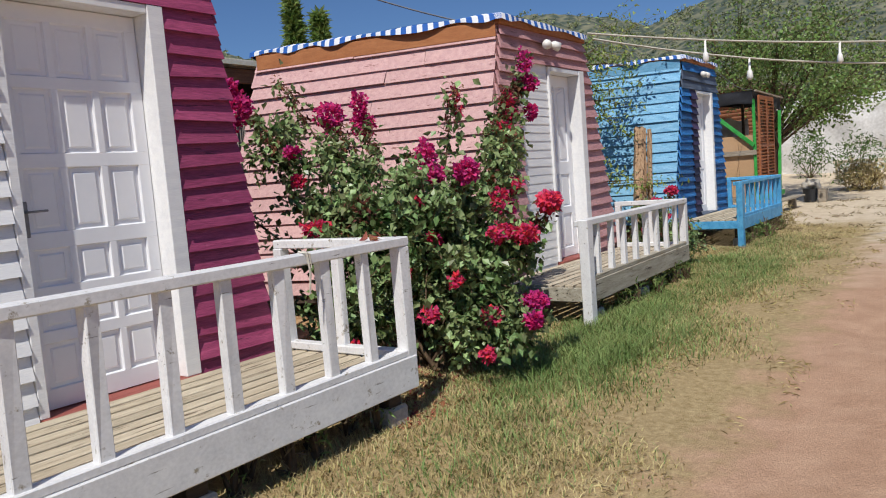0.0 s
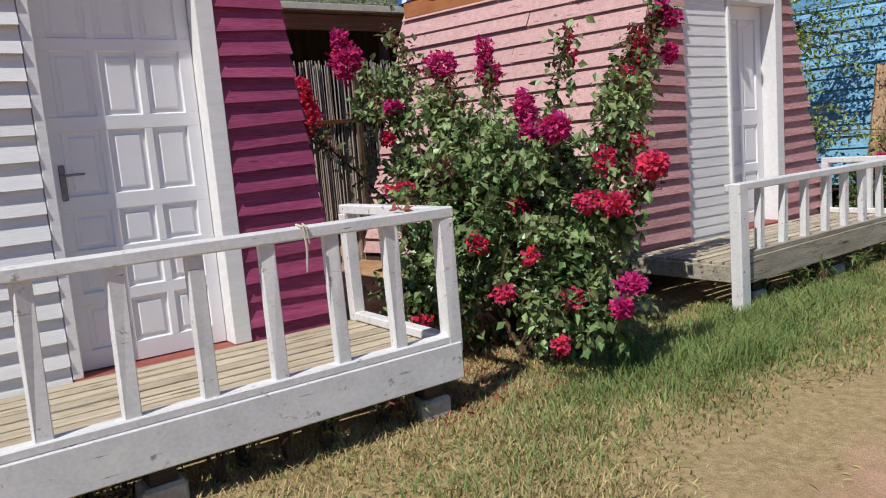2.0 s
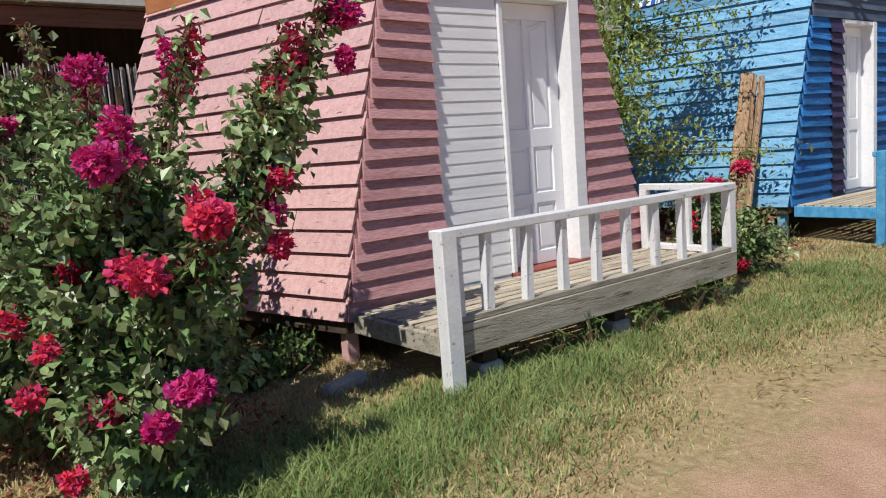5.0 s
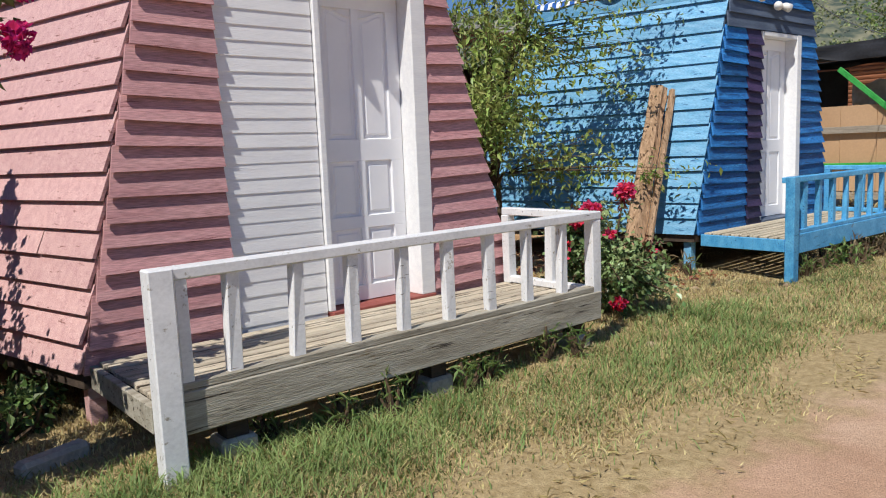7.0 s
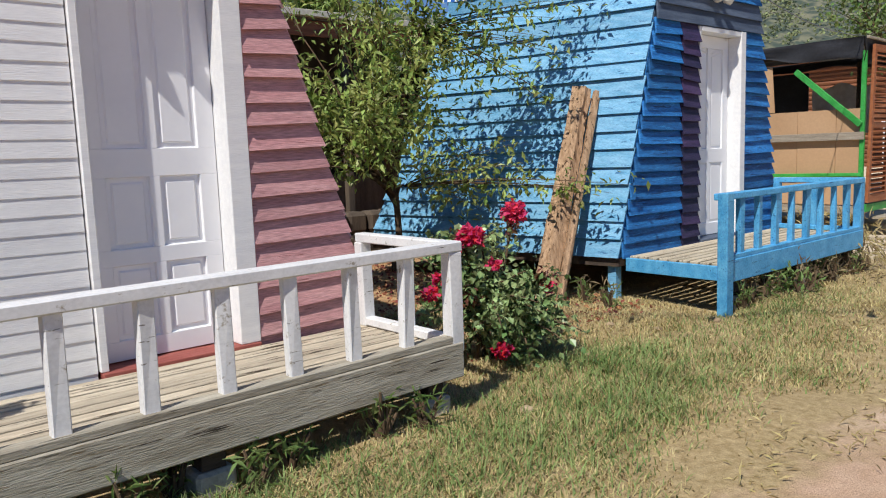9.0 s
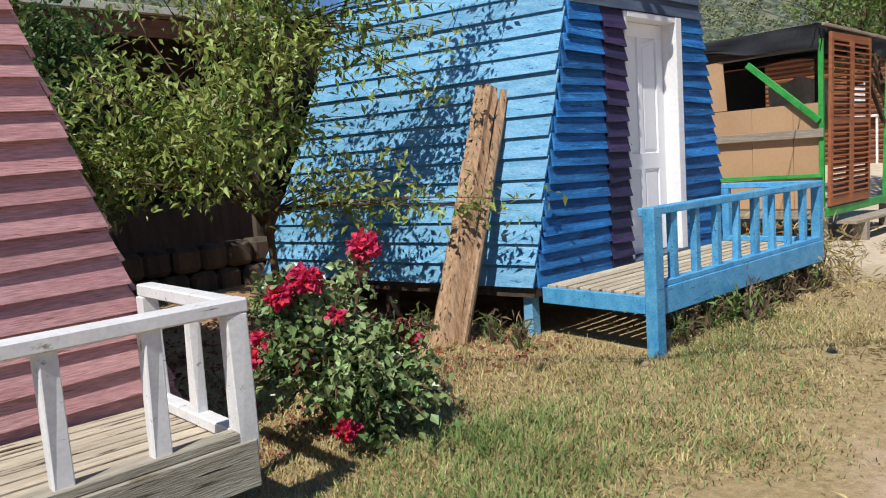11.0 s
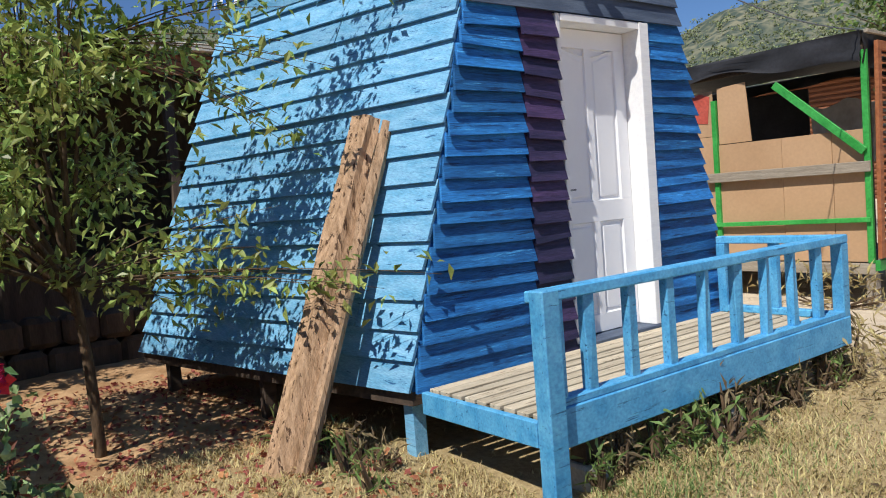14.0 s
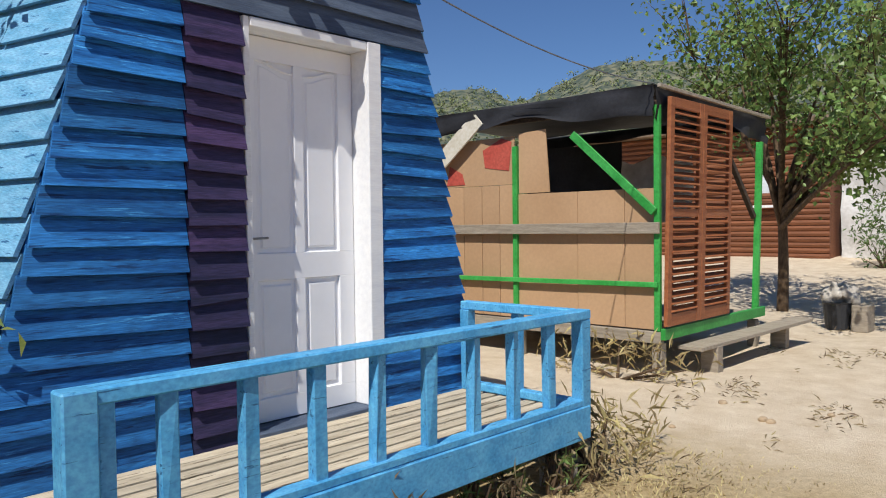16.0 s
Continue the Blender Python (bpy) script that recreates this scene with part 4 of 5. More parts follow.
def tree(base, height, crown, twigs, leaves, size, mat, label, narrow=0.5, r0=0.05, extra=(), droop=0.4, spread=0.10, first=0.45):
    """A tapered trunk with limbs, twigs and a loose crown. crown: list of (centre, radii)."""
    t = thing("tree", base, label, "tree")
    fork = Vector(base) + Vector((random.uniform(-0.1, 0.1), random.uniform(-0.1, 0.1), height * first))
    wood = [tube_data(curve_points(Vector(base) - Vector((0, 0, 0.1)), fork, (0.04, 0.03, 0), 8), [r0 * (1.15 - 0.35 * i / 8) for i in range(9)], 9)]
    limbs, pts = [], []
    for c, r in crown:
        for _ in range(3):
            e = Vector(c) + Vector(rng.normal(size=3) * np.array(r) * 0.35)
            l = curve_points(fork - Vector((0, 0, random.uniform(0, 0.25 * height * first))), e, (0, 0, 0.15), 8)
            limbs.append(l)
            wood.append(tube_data(l, [r0 * (0.6 - 0.45 * i / 8) for i in range(9)], 6))
    ends = []
    for k in range(twigs):
        c, r = crown[k % len(crown)]
        e = blob(c, r, 1, 0.7)[0]
        l = min(limbs, key=lambda q: (q[-1] - Vector(e)).length)
        ends.append((l[random.randint(4, 8)], Vector(e)))
    for e in extra:
        for reach in (0.0, 0.14):
            tip = Vector(e) + Vector(rng.normal(size=3)) * reach
            ends.append((min(limbs, key=lambda q: (q[-1] - tip).length)[-1], tip))
    for a, e in ends:
        tw = curve_points(a, e, (0, 0, 0.12), 6)
        wood.append(tube_data(tw, [r0 * (0.16 - 0.12 * i / 6) for i in range(7)], 4))
        pts.append(spray(tw, leaves, spread, 0.15))
    part("trunk", *join(wood), M_trunk, t, smooth=True)
    p = np.concatenate(pts)
    part("crown", *leaf_data(p[p[:, 2] > 0.25], size, narrow=narrow, droop=droop), mat, t)


tree((-4.75, 11.1, 0), 2.6, [((-4.6, 10.9, 1.95), (0.95, 0.7, 0.7)), ((-4.9, 10.6, 2.5), (1.0, 0.8, 0.75)), ((-4.35, 11.2, 2.3), (0.5, 0.42, 0.6)), ((-4.7, 11.1, 2.9), (0.8, 0.6, 0.5)), ((-4.0, 10.4, 1.7), (0.6, 0.45, 0.5)), ((-5.0, 10.0, 1.7), (0.6, 0.5, 0.45)), ((-4.9, 10.8, 1.5), (0.65, 0.55, 0.38)), ((-5.3, 10.35, 1.6), (0.6, 0.55, 0.42))],
     165, 38, 0.08, M_leaf_tree, "slender young tree with narrow olive-green leaves", 0.42, 0.034,
     [(-3.9, 11.95, 2.7), (-4.0, 11.9, 2.2), (-3.8, 12.0, 3.3), (-4.1, 11.8, 1.75), (-3.45, 12.1, 2.2), (-3.5, 12.1, 2.9), (-3.25, 12.2, 3.6), (-4.3, 11.7, 1.4), (-3.05, 12.2, 1.0), (-3.75, 12.05, 2.35), (-3.7, 12.0, 2.0), (-3.6, 12.1, 1.75), (-3.35, 12.15, 1.05), (-3.2, 12.2, 0.98), (-3.9, 11.8, 1.5), (-3.6, 12.3, 2.75), (-4.1, 11.8, 1.0), (-3.75, 11.9, 1.25), (-4.2, 11.7, 0.85), (-3.5, 12.15, 3.4), (-3.45, 12.1, 3.85), (-3.65, 12.2, 3.1), (-3.5, 12.0, 2.55), (-5.2, 10.0, 1.2), (-5.6, 10.4, 2.9), (-5.3, 10.0, 2.2), (-5.0, 9.9, 1.7)])
tree((-7.2, 9.9, 0), 2.8, [((-7.0, 9.7, 2.1), (0.7, 0.8, 0.8)), ((-6.9, 10.3, 2.6), (0.7, 0.8, 0.6)), ((-7.2, 10.6, 1.6), (0.45, 0.7, 0.7)), ((-6.6, 9.3, 1.7), (0.5, 0.5, 0.6))], 130, 66, 0.08, M_leaf_dark, "shaded leafy tree behind the cabins", 0.55, 0.06)
tree((-4.2, 24.5, 0), 4.6, [((-4.4, 24.4, 3.7), (1.6, 1.5, 1.1)), ((-3.0, 24.2, 3.9), (1.7, 1.6, 1.2)), ((-2.0, 24.6, 3.3), (1.3, 1.3, 0.9)), ((-3.6, 24.8, 5.0), (1.6, 1.5, 1.0)), ((-5.3, 25.0, 4.4), (1.0, 1.2, 0.9)), ((-2.6, 23.6, 2.7), (0.9, 0.8, 0.5)), ((-1.9, 21.6, 3.2), (1.1, 1.0, 0.8)), ((-3.2, 22.3, 4.3), (1.3, 1.2, 0.8))],
     190, 50, 0.10, M_leaf_mulberry, "broad mulberry tree beside the cardboard booth", 0.75, 0.085, [(-5.9, 24.0, 5.3), (-6.2, 24.5, 4.6), (-5.6, 23.5, 5.8), (-1.2, 23.5, 2.6), (-0.6, 24.0, 3.0), (-1.6, 23.2, 2.3), (-4.6, 23.8, 6.2), (-2.8, 24.0, 6.3), (-3.2, 23.2, 2.2), (-0.8, 24.6, 4.4), (-1.5, 24.5, 5.2)], 0.5, 0.26, 0.4)


def conifer(base, h, r, label):
    t = thing("conifer", base, label, "tree", "distant conifers")
    part("trunk", *tube_data([Vector(base), Vector(base) + Vector((0, 0, h * 0.98))], [0.12, 0.02], 6), M_trunk, t)
    z = rng.uniform(0.12, 1, 2600) ** 0.8
    a = rng.uniform(0, 2 * math.pi, 2600)
    rad = r * (1 - z) * (0.5 + 0.5 * np.abs(np.sin(a * 2.5 + np.floor(z * 9) * 1.7))) * rng.uniform(0.3, 1, 2600)
    p = np.stack([rad * np.cos(a), rad * np.sin(a), z * h], 1) + np.array(base)
    part("crown", *leaf_data(p, 0.34, np.stack([np.cos(a), np.sin(a), 0.5 + 0 * a], 1), narrow=0.25, droop=0), M_conifer, t)


conifer((-16.3, 17.4, 0), 7.2, 1.1, "small pale green conifer beyond the cabins")
conifer((-15.6, 17.8, 0), 6.7, 0.8, "small pale green conifer beyond the cabins")


# ---- grass ----
def grass(name, label, k, mat, pick, h0, h1, seed):
    g = np.random.default_rng(seed)
    x, y = g.uniform(-4.2, 0.6, k * 4), g.uniform(0.8, 18.5, k * 4)
    keep = pick(x, y) > g.uniform(0, 1, k * 4)
    x, y = x[keep][:k], y[keep][:k]
    n = len(x)
    z = ground_z(x, y) - 0.005
    h = g.uniform(h0, h1, n) * (0.6 + 0.9 * pick(x, y))
    a, lean = g.uniform(0, 2 * math.pi, n), g.uniform(0.2, 1.7, n) * h
    w = g.uniform(0.002, 0.0045, n)
    dx, dy = np.cos(a), np.sin(a)
    p = np.stack([x, y, z], 1)
    side = np.stack([-dy, dx, 0 * x], 1) * w[:, None]
    mid = p + np.stack([dx * lean * 0.35, dy * lean * 0.35, h * 0.6], 1)
    tip = p + np.stack([dx * lean, dy * lean, h * 0.95], 1)
    v = np.stack([p - side, p + side, mid - side * 0.8, mid + side * 0.8, tip], 1).reshape(-1, 3)
    i = np.arange(n)[:, None] * 5
    f = np.concatenate([i + (0, 1, 3), i + (0, 3, 2), i + (2, 3, 4)], 1).reshape(-1, 3)
    ob = part(name, v.tolist(), f.tolist(), mat)
    tagged(ob, label, "grass", kind="stuff")


def bump_at(x, y, cx, cy, sx, sy):
    return np.exp(-((x - cx) / sx) ** 2 - ((y - cy) / sy) ** 2)


def patchy(x, y):
    return 0.5 + 0.5 * np.sin(2.1 * x + 0.7 * y) * np.sin(1.3 * y - 1.7 * x + 2) + 0.25 * np.sin(6 * x + 4 * y)


def edge_fade(x, y):
    return np.clip((-0.38 - 0.02 * y + 0.22 * np.sin(2.3 * y) + 0.12 * np.sin(5.7 * y) - x) * 1.6, 0, 1)


def under(x, y):
    """Little grows under the porches and cabins."""
    return np.where((x < -2.15) & ((y < 3.7) | ((y > 6.5) & (y < 9.3)) | ((y > 12.5) & (y < 15.2))), 0.06, 1.0)


def green_here(x, y):
    g = 1.3 * bump_at(x, y, -1.4, 5.4, 0.7, 1.0) + 0.85 * bump_at(x, y, -1.75, 7.0, 0.42, 1.5) + 0.6 * bump_at(x, y, -2.0, 10.6, 0.35, 0.5) + 0.45 * bump_at(x, y, -1.8, 12.6, 0.35, 1.2) + 0.30 * bump_at(x, y, -1.2, 10.5, 0.8, 2.0) + 0.35 * bump_at(x, y, -1.2, 3.5, 0.6, 1.6) + 0.2 * bump_at(x, y, -1.1, 7.5, 0.7, 3.0) + 0.4 * bump_at(x, y, -1.5, 9.8, 0.6, 1.2)
    return np.clip(g * (0.6 + 0.5 * patchy(x, y)) * edge_fade(x, y) * under(x, y), 0, 1)


def dry_here(x, y):
    late = np.clip((16.5 - y) / 3, 0, 1)
    return np.clip((0.35 + 0.5 * patchy(x, y)) * edge_fade(x, y) * under(x, y) * late, 0, 1)


grass("green_grass", "fresh green grass along the porch fronts", 90000, M_grass, green_here, 0.02, 0.095, 11)
grass("dry_grass", "straw-coloured dry grass on the verge", 130000, M_grass_dry, dry_here, 0.015, 0.05, 12)


def scatter(name, label, k, mat, box_, size, seed, narrow=0.6):
    g = np.random.default_rng(seed)
    x, y = g.uniform(box_[0], box_[1], k), g.uniform(box_[2], box_[3], k)
    keep = (patchy(x * 1.7, y * 1.3) > 0.72) if narrow < 0.2 else x == x
    x, y = x[keep], y[keep]
    k = len(x)
    p = np.stack([x, y, ground_z(x, y) + 0.012], 1)
    d = np.stack([g.normal(size=k), g.normal(size=k), 0.05 * g.normal(size=k)], 1)
    tagged(part(name, *leaf_data(p, size, d, narrow=narrow, droop=0), mat), label, "litter", kind="stuff")


scatter("dry_twigs", "thin dead weeds and twigs on the pale gravel", 9000, M_twig, (-3.0, 1.0, 13.0, 24.0), 0.08, 23, 0.03)
scatter("straw", "straw bits along the edge of the track", 9000, M_grass_dry, (-2.0, 0.0, 1.5, 14.0), 0.06, 24, 0.06)
scatter("fallen_petals", "dried brown petals fallen under the bush", 2600, M_litter, (-3.4, -1.7, 3.6, 5.6), 0.04, 21)
scatter("fallen_leaves", "dry leaves on the bare soil behind the verge", 2600, M_litter, (-6.5, -2.6, 9.6, 12.3), 0.05, 22)


# ---- cardboard booth ----
def booth():
    b = thing("market_booth", (-4.6, 19.4, 0), "cardboard-walled booth with green posts and a black tarp roof", "booth")
    x0, x1, y0, y1 = -6.6, -3.15, 18.25, 20.75
    zf = 0.45
    for i in range(12):
        a = x0 + (x1 - x0) * i / 12
        box("floor_board", a + 0.004, a + (x1 - x0) / 12 - 0.004, y0 + 0.03, y1, zf - 0.06, zf - 0.03, M_grey_board, b, bevel=0.003)
    box("floor_beam", x0, x1, y0 - 0.04, y0 + 0.02, zf - 0.12, zf - 0.005, M_grey_board, b)
    box("green_beam", x1, x1 + 0.05, y0 - 0.05, y1, zf - 0.08, zf + 0.03, M_green, b)
    for x in (x0 + 0.2, -4.9, x1 - 0.06):
        for y in (y0 + 0.04, y1 - 0.1):
            box("leg", x - 0.05, x + 0.05, y - 0.05, y + 0.05, -0.03, zf - 0.121, M_grey_board, b)
    # posts and rails
    for x, z0, z1 in ((-3.19, zf, 2.62), (-4.9, 0.5, 2.36), (-6.4, zf, 2.62)):
        box("green_post", x - 0.03, x + 0.03, y0 - 0.045, y0 + 0.005, z0, z1, M_green, b)
    bar("green_post", (-3.2, y1 - 0.05, zf), (-3.15, y1 - 0.05, 2.44), 0.07, 0.06, M_green, b, up=(0, 1, 0))
    box("green_post", -6.45, -6.38, y1 - 0.08, y1, zf, 2.6, M_dark_wood, b)
    box("rail", x0 + 0.1, x1, y0 - 0.085, y0 - 0.047, 1.39, 1.5, M_grey_board, b, "grey weathered board")
    bar("rail", (x0 + 0.1, y0 - 0.06, 0.87), (x1 - 0.02, y0 - 0.06, 0.90), 0.03, 0.05, M_green, b)
    bar("brace", (-4.12, y0 - 0.07, 2.42), (-3.2, y0 - 0.07, 1.60), 0.03, 0.085, M_green, b)
    bar("brace", (-3.2, y1 - 0.1, 1.55), (-3.2, 19.9, 2.25), 0.05, 0.06, M_dark_wood, b)
    # cardboard sheets
    edges = [-6.5, -5.95, -5.68, -5.4, -5.14, -4.9, -4.1, -3.55, -3.16]
    for a, c in zip(edges, edges[1:]):
        top = 1.94 if c < -4.85 else 1.83
        box("cardboard_sheet", a + 0.003, c - 0.003, y0 - 0.012 + random.uniform(0, 0.006), y0 + 0.01, 0.46, top, M_card, b, bevel=0.002)
    box("cardboard_sheet", -6.3, -4.93, y0 - 0.005, y0 + 0.012, 1.945, 2.48, M_card, b, bevel=0.002)
    v = [(-4.86, y0 - 0.008, 1.84), (-4.45, y0 - 0.008, 1.84), (-4.5, y0 - 0.008, 2.52), (-4.86, y0 - 0.008, 2.5)]
    part("cardboard_sheet", [(p[0], p[1] + o, p[2]) for o in (0, 0.012) for p in v], [(0, 1, 2, 3), (7, 6, 5, 4), (0, 4, 5, 1), (1, 5, 6, 2), (2, 6, 7, 3), (3, 7, 4, 0)], M_card, b)
    for q in ([(-5.35, 2.15), (-5.0, 2.1), (-4.96, 2.42), (-5.1, 2.47), (-5.38, 2.35)], [(-5.95, 1.97), (-5.66, 1.97), (-5.7, 2.1), (-5.9, 2.2)]):
        k = len(q)
        part("red_print", [(x, y0 - 0.008 - o, z) for o in (0, 0.003) for x, z in q], [tuple(range(k, 2 * k))] + [(i, (i + 1) % k, k + (i + 1) % k, k + i) for i in range(k)], M_card_red, b, "faded red print on cardboard")
    bar("loose_board", (-5.98, y0 - 0.10, 2.24), (-5.36, y0 - 0.10, 2.72), 0.02, 0.2, M_gutter, b, "pale loose board under the roof")
    # black cloth roof with a hanging edge, sagging between the frame bars
    nx, ny = 26, 16
    rx0, rx1, ry0, ry1 = x0 - 0.1, -3.18, y0 - 0.1, y1 + 0.2
    v, f = [], []
    for j in range(ny + 1):
        for i in range(nx + 1):
            u, t = i / nx, j / ny
            sag = 0.10 * math.sin(math.pi * u) * math.sin(math.pi * t)
            v.append((lerp(rx0, rx1, u), lerp(ry0, ry1, t), 2.80 - sag + 0.012 * math.sin(9 * u + 5 * t)))
    f += [(j * (nx + 1) + i, j * (nx + 1) + i + 1, (j + 1) * (nx + 1) + i + 1, (j + 1) * (nx + 1) + i) for j in range(ny) for i in range(nx)]
    part("tarp", v, f, M_black_cloth, b, "black cloth roof", True)
    def valance(a, c, n, drop, out):
        vv, ff = [], []
        for k in range(6):
            for i in range(n + 1):
                t = i / n
                p = Vector(a).lerp(Vector(c), t)
                d = drop * (0.8 + 0.2 * math.sin(7 * t + 1) + 0.1 * math.sin(19 * t))
                w = 0.03 * math.sin(23 * t + k * 0.7) * k / 5 + 0.015 * math.sin(3.1 * k + 8 * t)
                vv.append(p + Vector(out) * (w + 0.012) + Vector((0, 0, 0.005 - d * k / 5)))
        ff = [(k * (n + 1) + i, k * (n + 1) + i + 1, (k + 1) * (n + 1) + i + 1, (k + 1) * (n + 1) + i) for k in range(5) for i in range(n)]
        part("tarp_edge", vv, ff, M_black_cloth, b, "", True)
    valance((rx0, ry0, 2.80), (rx1, ry0, 2.80), 50, 0.30, (0, -1, 0))
    valance((rx1, ry0, 2.80), (rx1, ry1, 2.76), 40, 0.33, (1, 0, 0))
    valance((rx0, ry1, 2.80), (rx1, ry1, 2.78), 40, 0.2, (0, 1, 0))
    bar("roof_bar", (rx1 + 0.05, ry0, 2.79), (rx1 + 0.05, ry1, 2.75), 0.04, 0.035, M_grey_board, b)
    bar("roof_bar", (rx0, y0, 2.64), (rx1, y0, 2.64), 0.05, 0.06, M_dark_wood, b)
    # black sheet added behind the opening to make its left part dark
    box("back_panel", x0, -5.0, y1 - 0.04, y1 - 0.02, zf, 2.6, M_black_cloth, b)
    # louvred shutter pair on the front
    for k in range(2):
        a, c = 18.30 + k * 0.73, 18.30 + (k + 1) * 0.73 - 0.008
        s = box("shutter", -3.12, -3.08, a, a + 0.085, 0.50, 2.70, M_shutter, b, "brown louvred wooden shutter")
        box("stile", -3.12, -3.08, c - 0.085, c, 0.50, 2.70, M_shutter, s)
        for z0, z1 in ((0.50, 0.62), (1.55, 1.63), (2.60, 2.70)):
            box("shutter_rail", -3.12, -3.082, a + 0.086, c - 0.086, z0, z1, M_shutter, s)
        n = 13
        for lo, hi in ((0.62, 1.55), (1.63, 2.60)):
            for i in range(n):
                z = lo + (hi - lo) * (i + 0.5) / n
                bar("slat", (-3.10, a + 0.08, z), (-3.10, c - 0.08, z), 0.072, 0.011, M_shutter, s, up=(0.75, 0, 1), bevel=0)
        for ob in (s, *s.children):
            for q in ob.data.vertices:
                q.co.y -= 0.10 * (2.7 - q.co.z) / 2.2
    # things seen inside through the open hatch
    sheet = [(-4.75 + 0.95 * i / 12, 20.3 + 0.04 * math.sin(i * 1.9 + k), 1.5 + 0.8 * k / 6 - 0.05 * math.sin(i * 0.8) * k / 6) for k in range(7) for i in range(13)]
    part("hung_sheet", sheet, [(k * 13 + i, k * 13 + i + 1, k * 13 + i + 14, k * 13 + i + 13) for k in range(6) for i in range(12)], M_tent, b, "crumpled pale plastic sheet", True)
    bar("inner_post", (-3.75, 19.6, zf), (-3.75, 19.6, 2.6), 0.06, 0.06, M_dark_wood, b)


booth()
step = thing("bench_step", (-3.0, 20.0, 0), "low grey plank step before the booth", "step")
bar("plank", (-3.02, 18.55, 0.26), (-2.86, 21.3, 0.29), 0.26, 0.04, M_grey_board, step)
for y in (18.9, 20.8):
    box("support", -3.04, -2.86, y - 0.06, y + 0.06, -0.03, 0.255, M_grey_board, step)


# ---- rear shed and reed fence ----
def rear_shed():
    s = thing("shed", (-9.5, 9.0, 0), "long dark open shed with a pale gutter", "shed")
    v = [(-7.7, 1.5, 3.28), (-7.7, 16.5, 3.28), (-12.0, 16.5, 3.9), (-12.0, 1.5, 3.9)]
    part("roof", v + [(x, y, z - 0.1) for x, y, z in v], [(0, 1, 2, 3), (7, 6, 5, 4), (0, 4, 5, 1), (1, 5, 6, 2), (2, 6, 7, 3), (3, 7, 4, 0)], M_roof_tin, s)
    bar("gutter", (-7.66, 1.5, 3.25), (-7.66, 16.5, 3.25), 0.09, 0.08, M_gutter, s, "pale gutter along the eave")
    box("eave_board", -7.78, -7.74, 1.5, 16.5, 2.98, 3.18, M_shutter, s)
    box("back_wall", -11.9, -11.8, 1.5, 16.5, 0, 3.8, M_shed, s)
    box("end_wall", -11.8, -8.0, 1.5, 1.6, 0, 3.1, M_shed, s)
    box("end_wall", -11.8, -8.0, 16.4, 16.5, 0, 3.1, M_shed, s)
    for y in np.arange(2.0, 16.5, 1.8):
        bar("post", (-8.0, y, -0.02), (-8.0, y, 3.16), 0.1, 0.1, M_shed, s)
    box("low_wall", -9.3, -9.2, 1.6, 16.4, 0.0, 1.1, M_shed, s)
    for i in range(9):
        y = 1.7 + i * 1.63
        box("shelf_board", -11.6, -8.3, y, y + 0.05, 1.9, 1.96, M_shed, s)


rear_shed()


def reed_fence(x, y0, y1, top, label):
    fnc = thing("reed_fence", (x, (y0 + y1) / 2, 0), label, "fence")
    g = random.Random(5)
    reeds = []
    y = y0
    while y < y1:
        h = top + g.uniform(-0.05, 0.04)
        dx = g.uniform(-0.012, 0.012)
        reeds.append(tube_data([(x + dx, y, 0.0), (x + dx + g.uniform(-0.02, 0.02), y + g.uniform(-0.03, 0.03), h)], [g.uniform(0.006, 0.011)] * 2, 4))
        y += g.uniform(0.010, 0.02)
    ob = part("reed_screen", *join(reeds), M_reed, fnc)
    tagged(ob, "", "", kind="stuff")
    for z in (0.5, 1.75):
        bar("rail", (x + 0.035, y0, z), (x + 0.035, y1, z), 0.03, 0.05, M_house, fnc)
    for y in np.arange(y0 + 0.3, y1, 1.7):
        bar("post", (x + 0.07, y, -0.05), (x + 0.07, y, top - 0.2), 0.05, 0.05, M_trunk, fnc)


reed_fence(-6.7, 2.4, 8.8, 2.42, "weathered grey reed screen fence behind the bush")
low = thing("low_wall", (-7.7, 11.3, 0), "low stone wall under the trees, coloured dark for shade", "wall")
# stones take the dark shed colour to stand in for tree shade
for k in range(26):
    y = 9.0 + (k % 13) * 0.33 + (0.15 if k > 12 else 0)
    z = 0.05 + 0.3 * (k // 13)
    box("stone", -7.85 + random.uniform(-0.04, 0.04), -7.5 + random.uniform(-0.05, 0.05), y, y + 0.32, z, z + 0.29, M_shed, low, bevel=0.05)


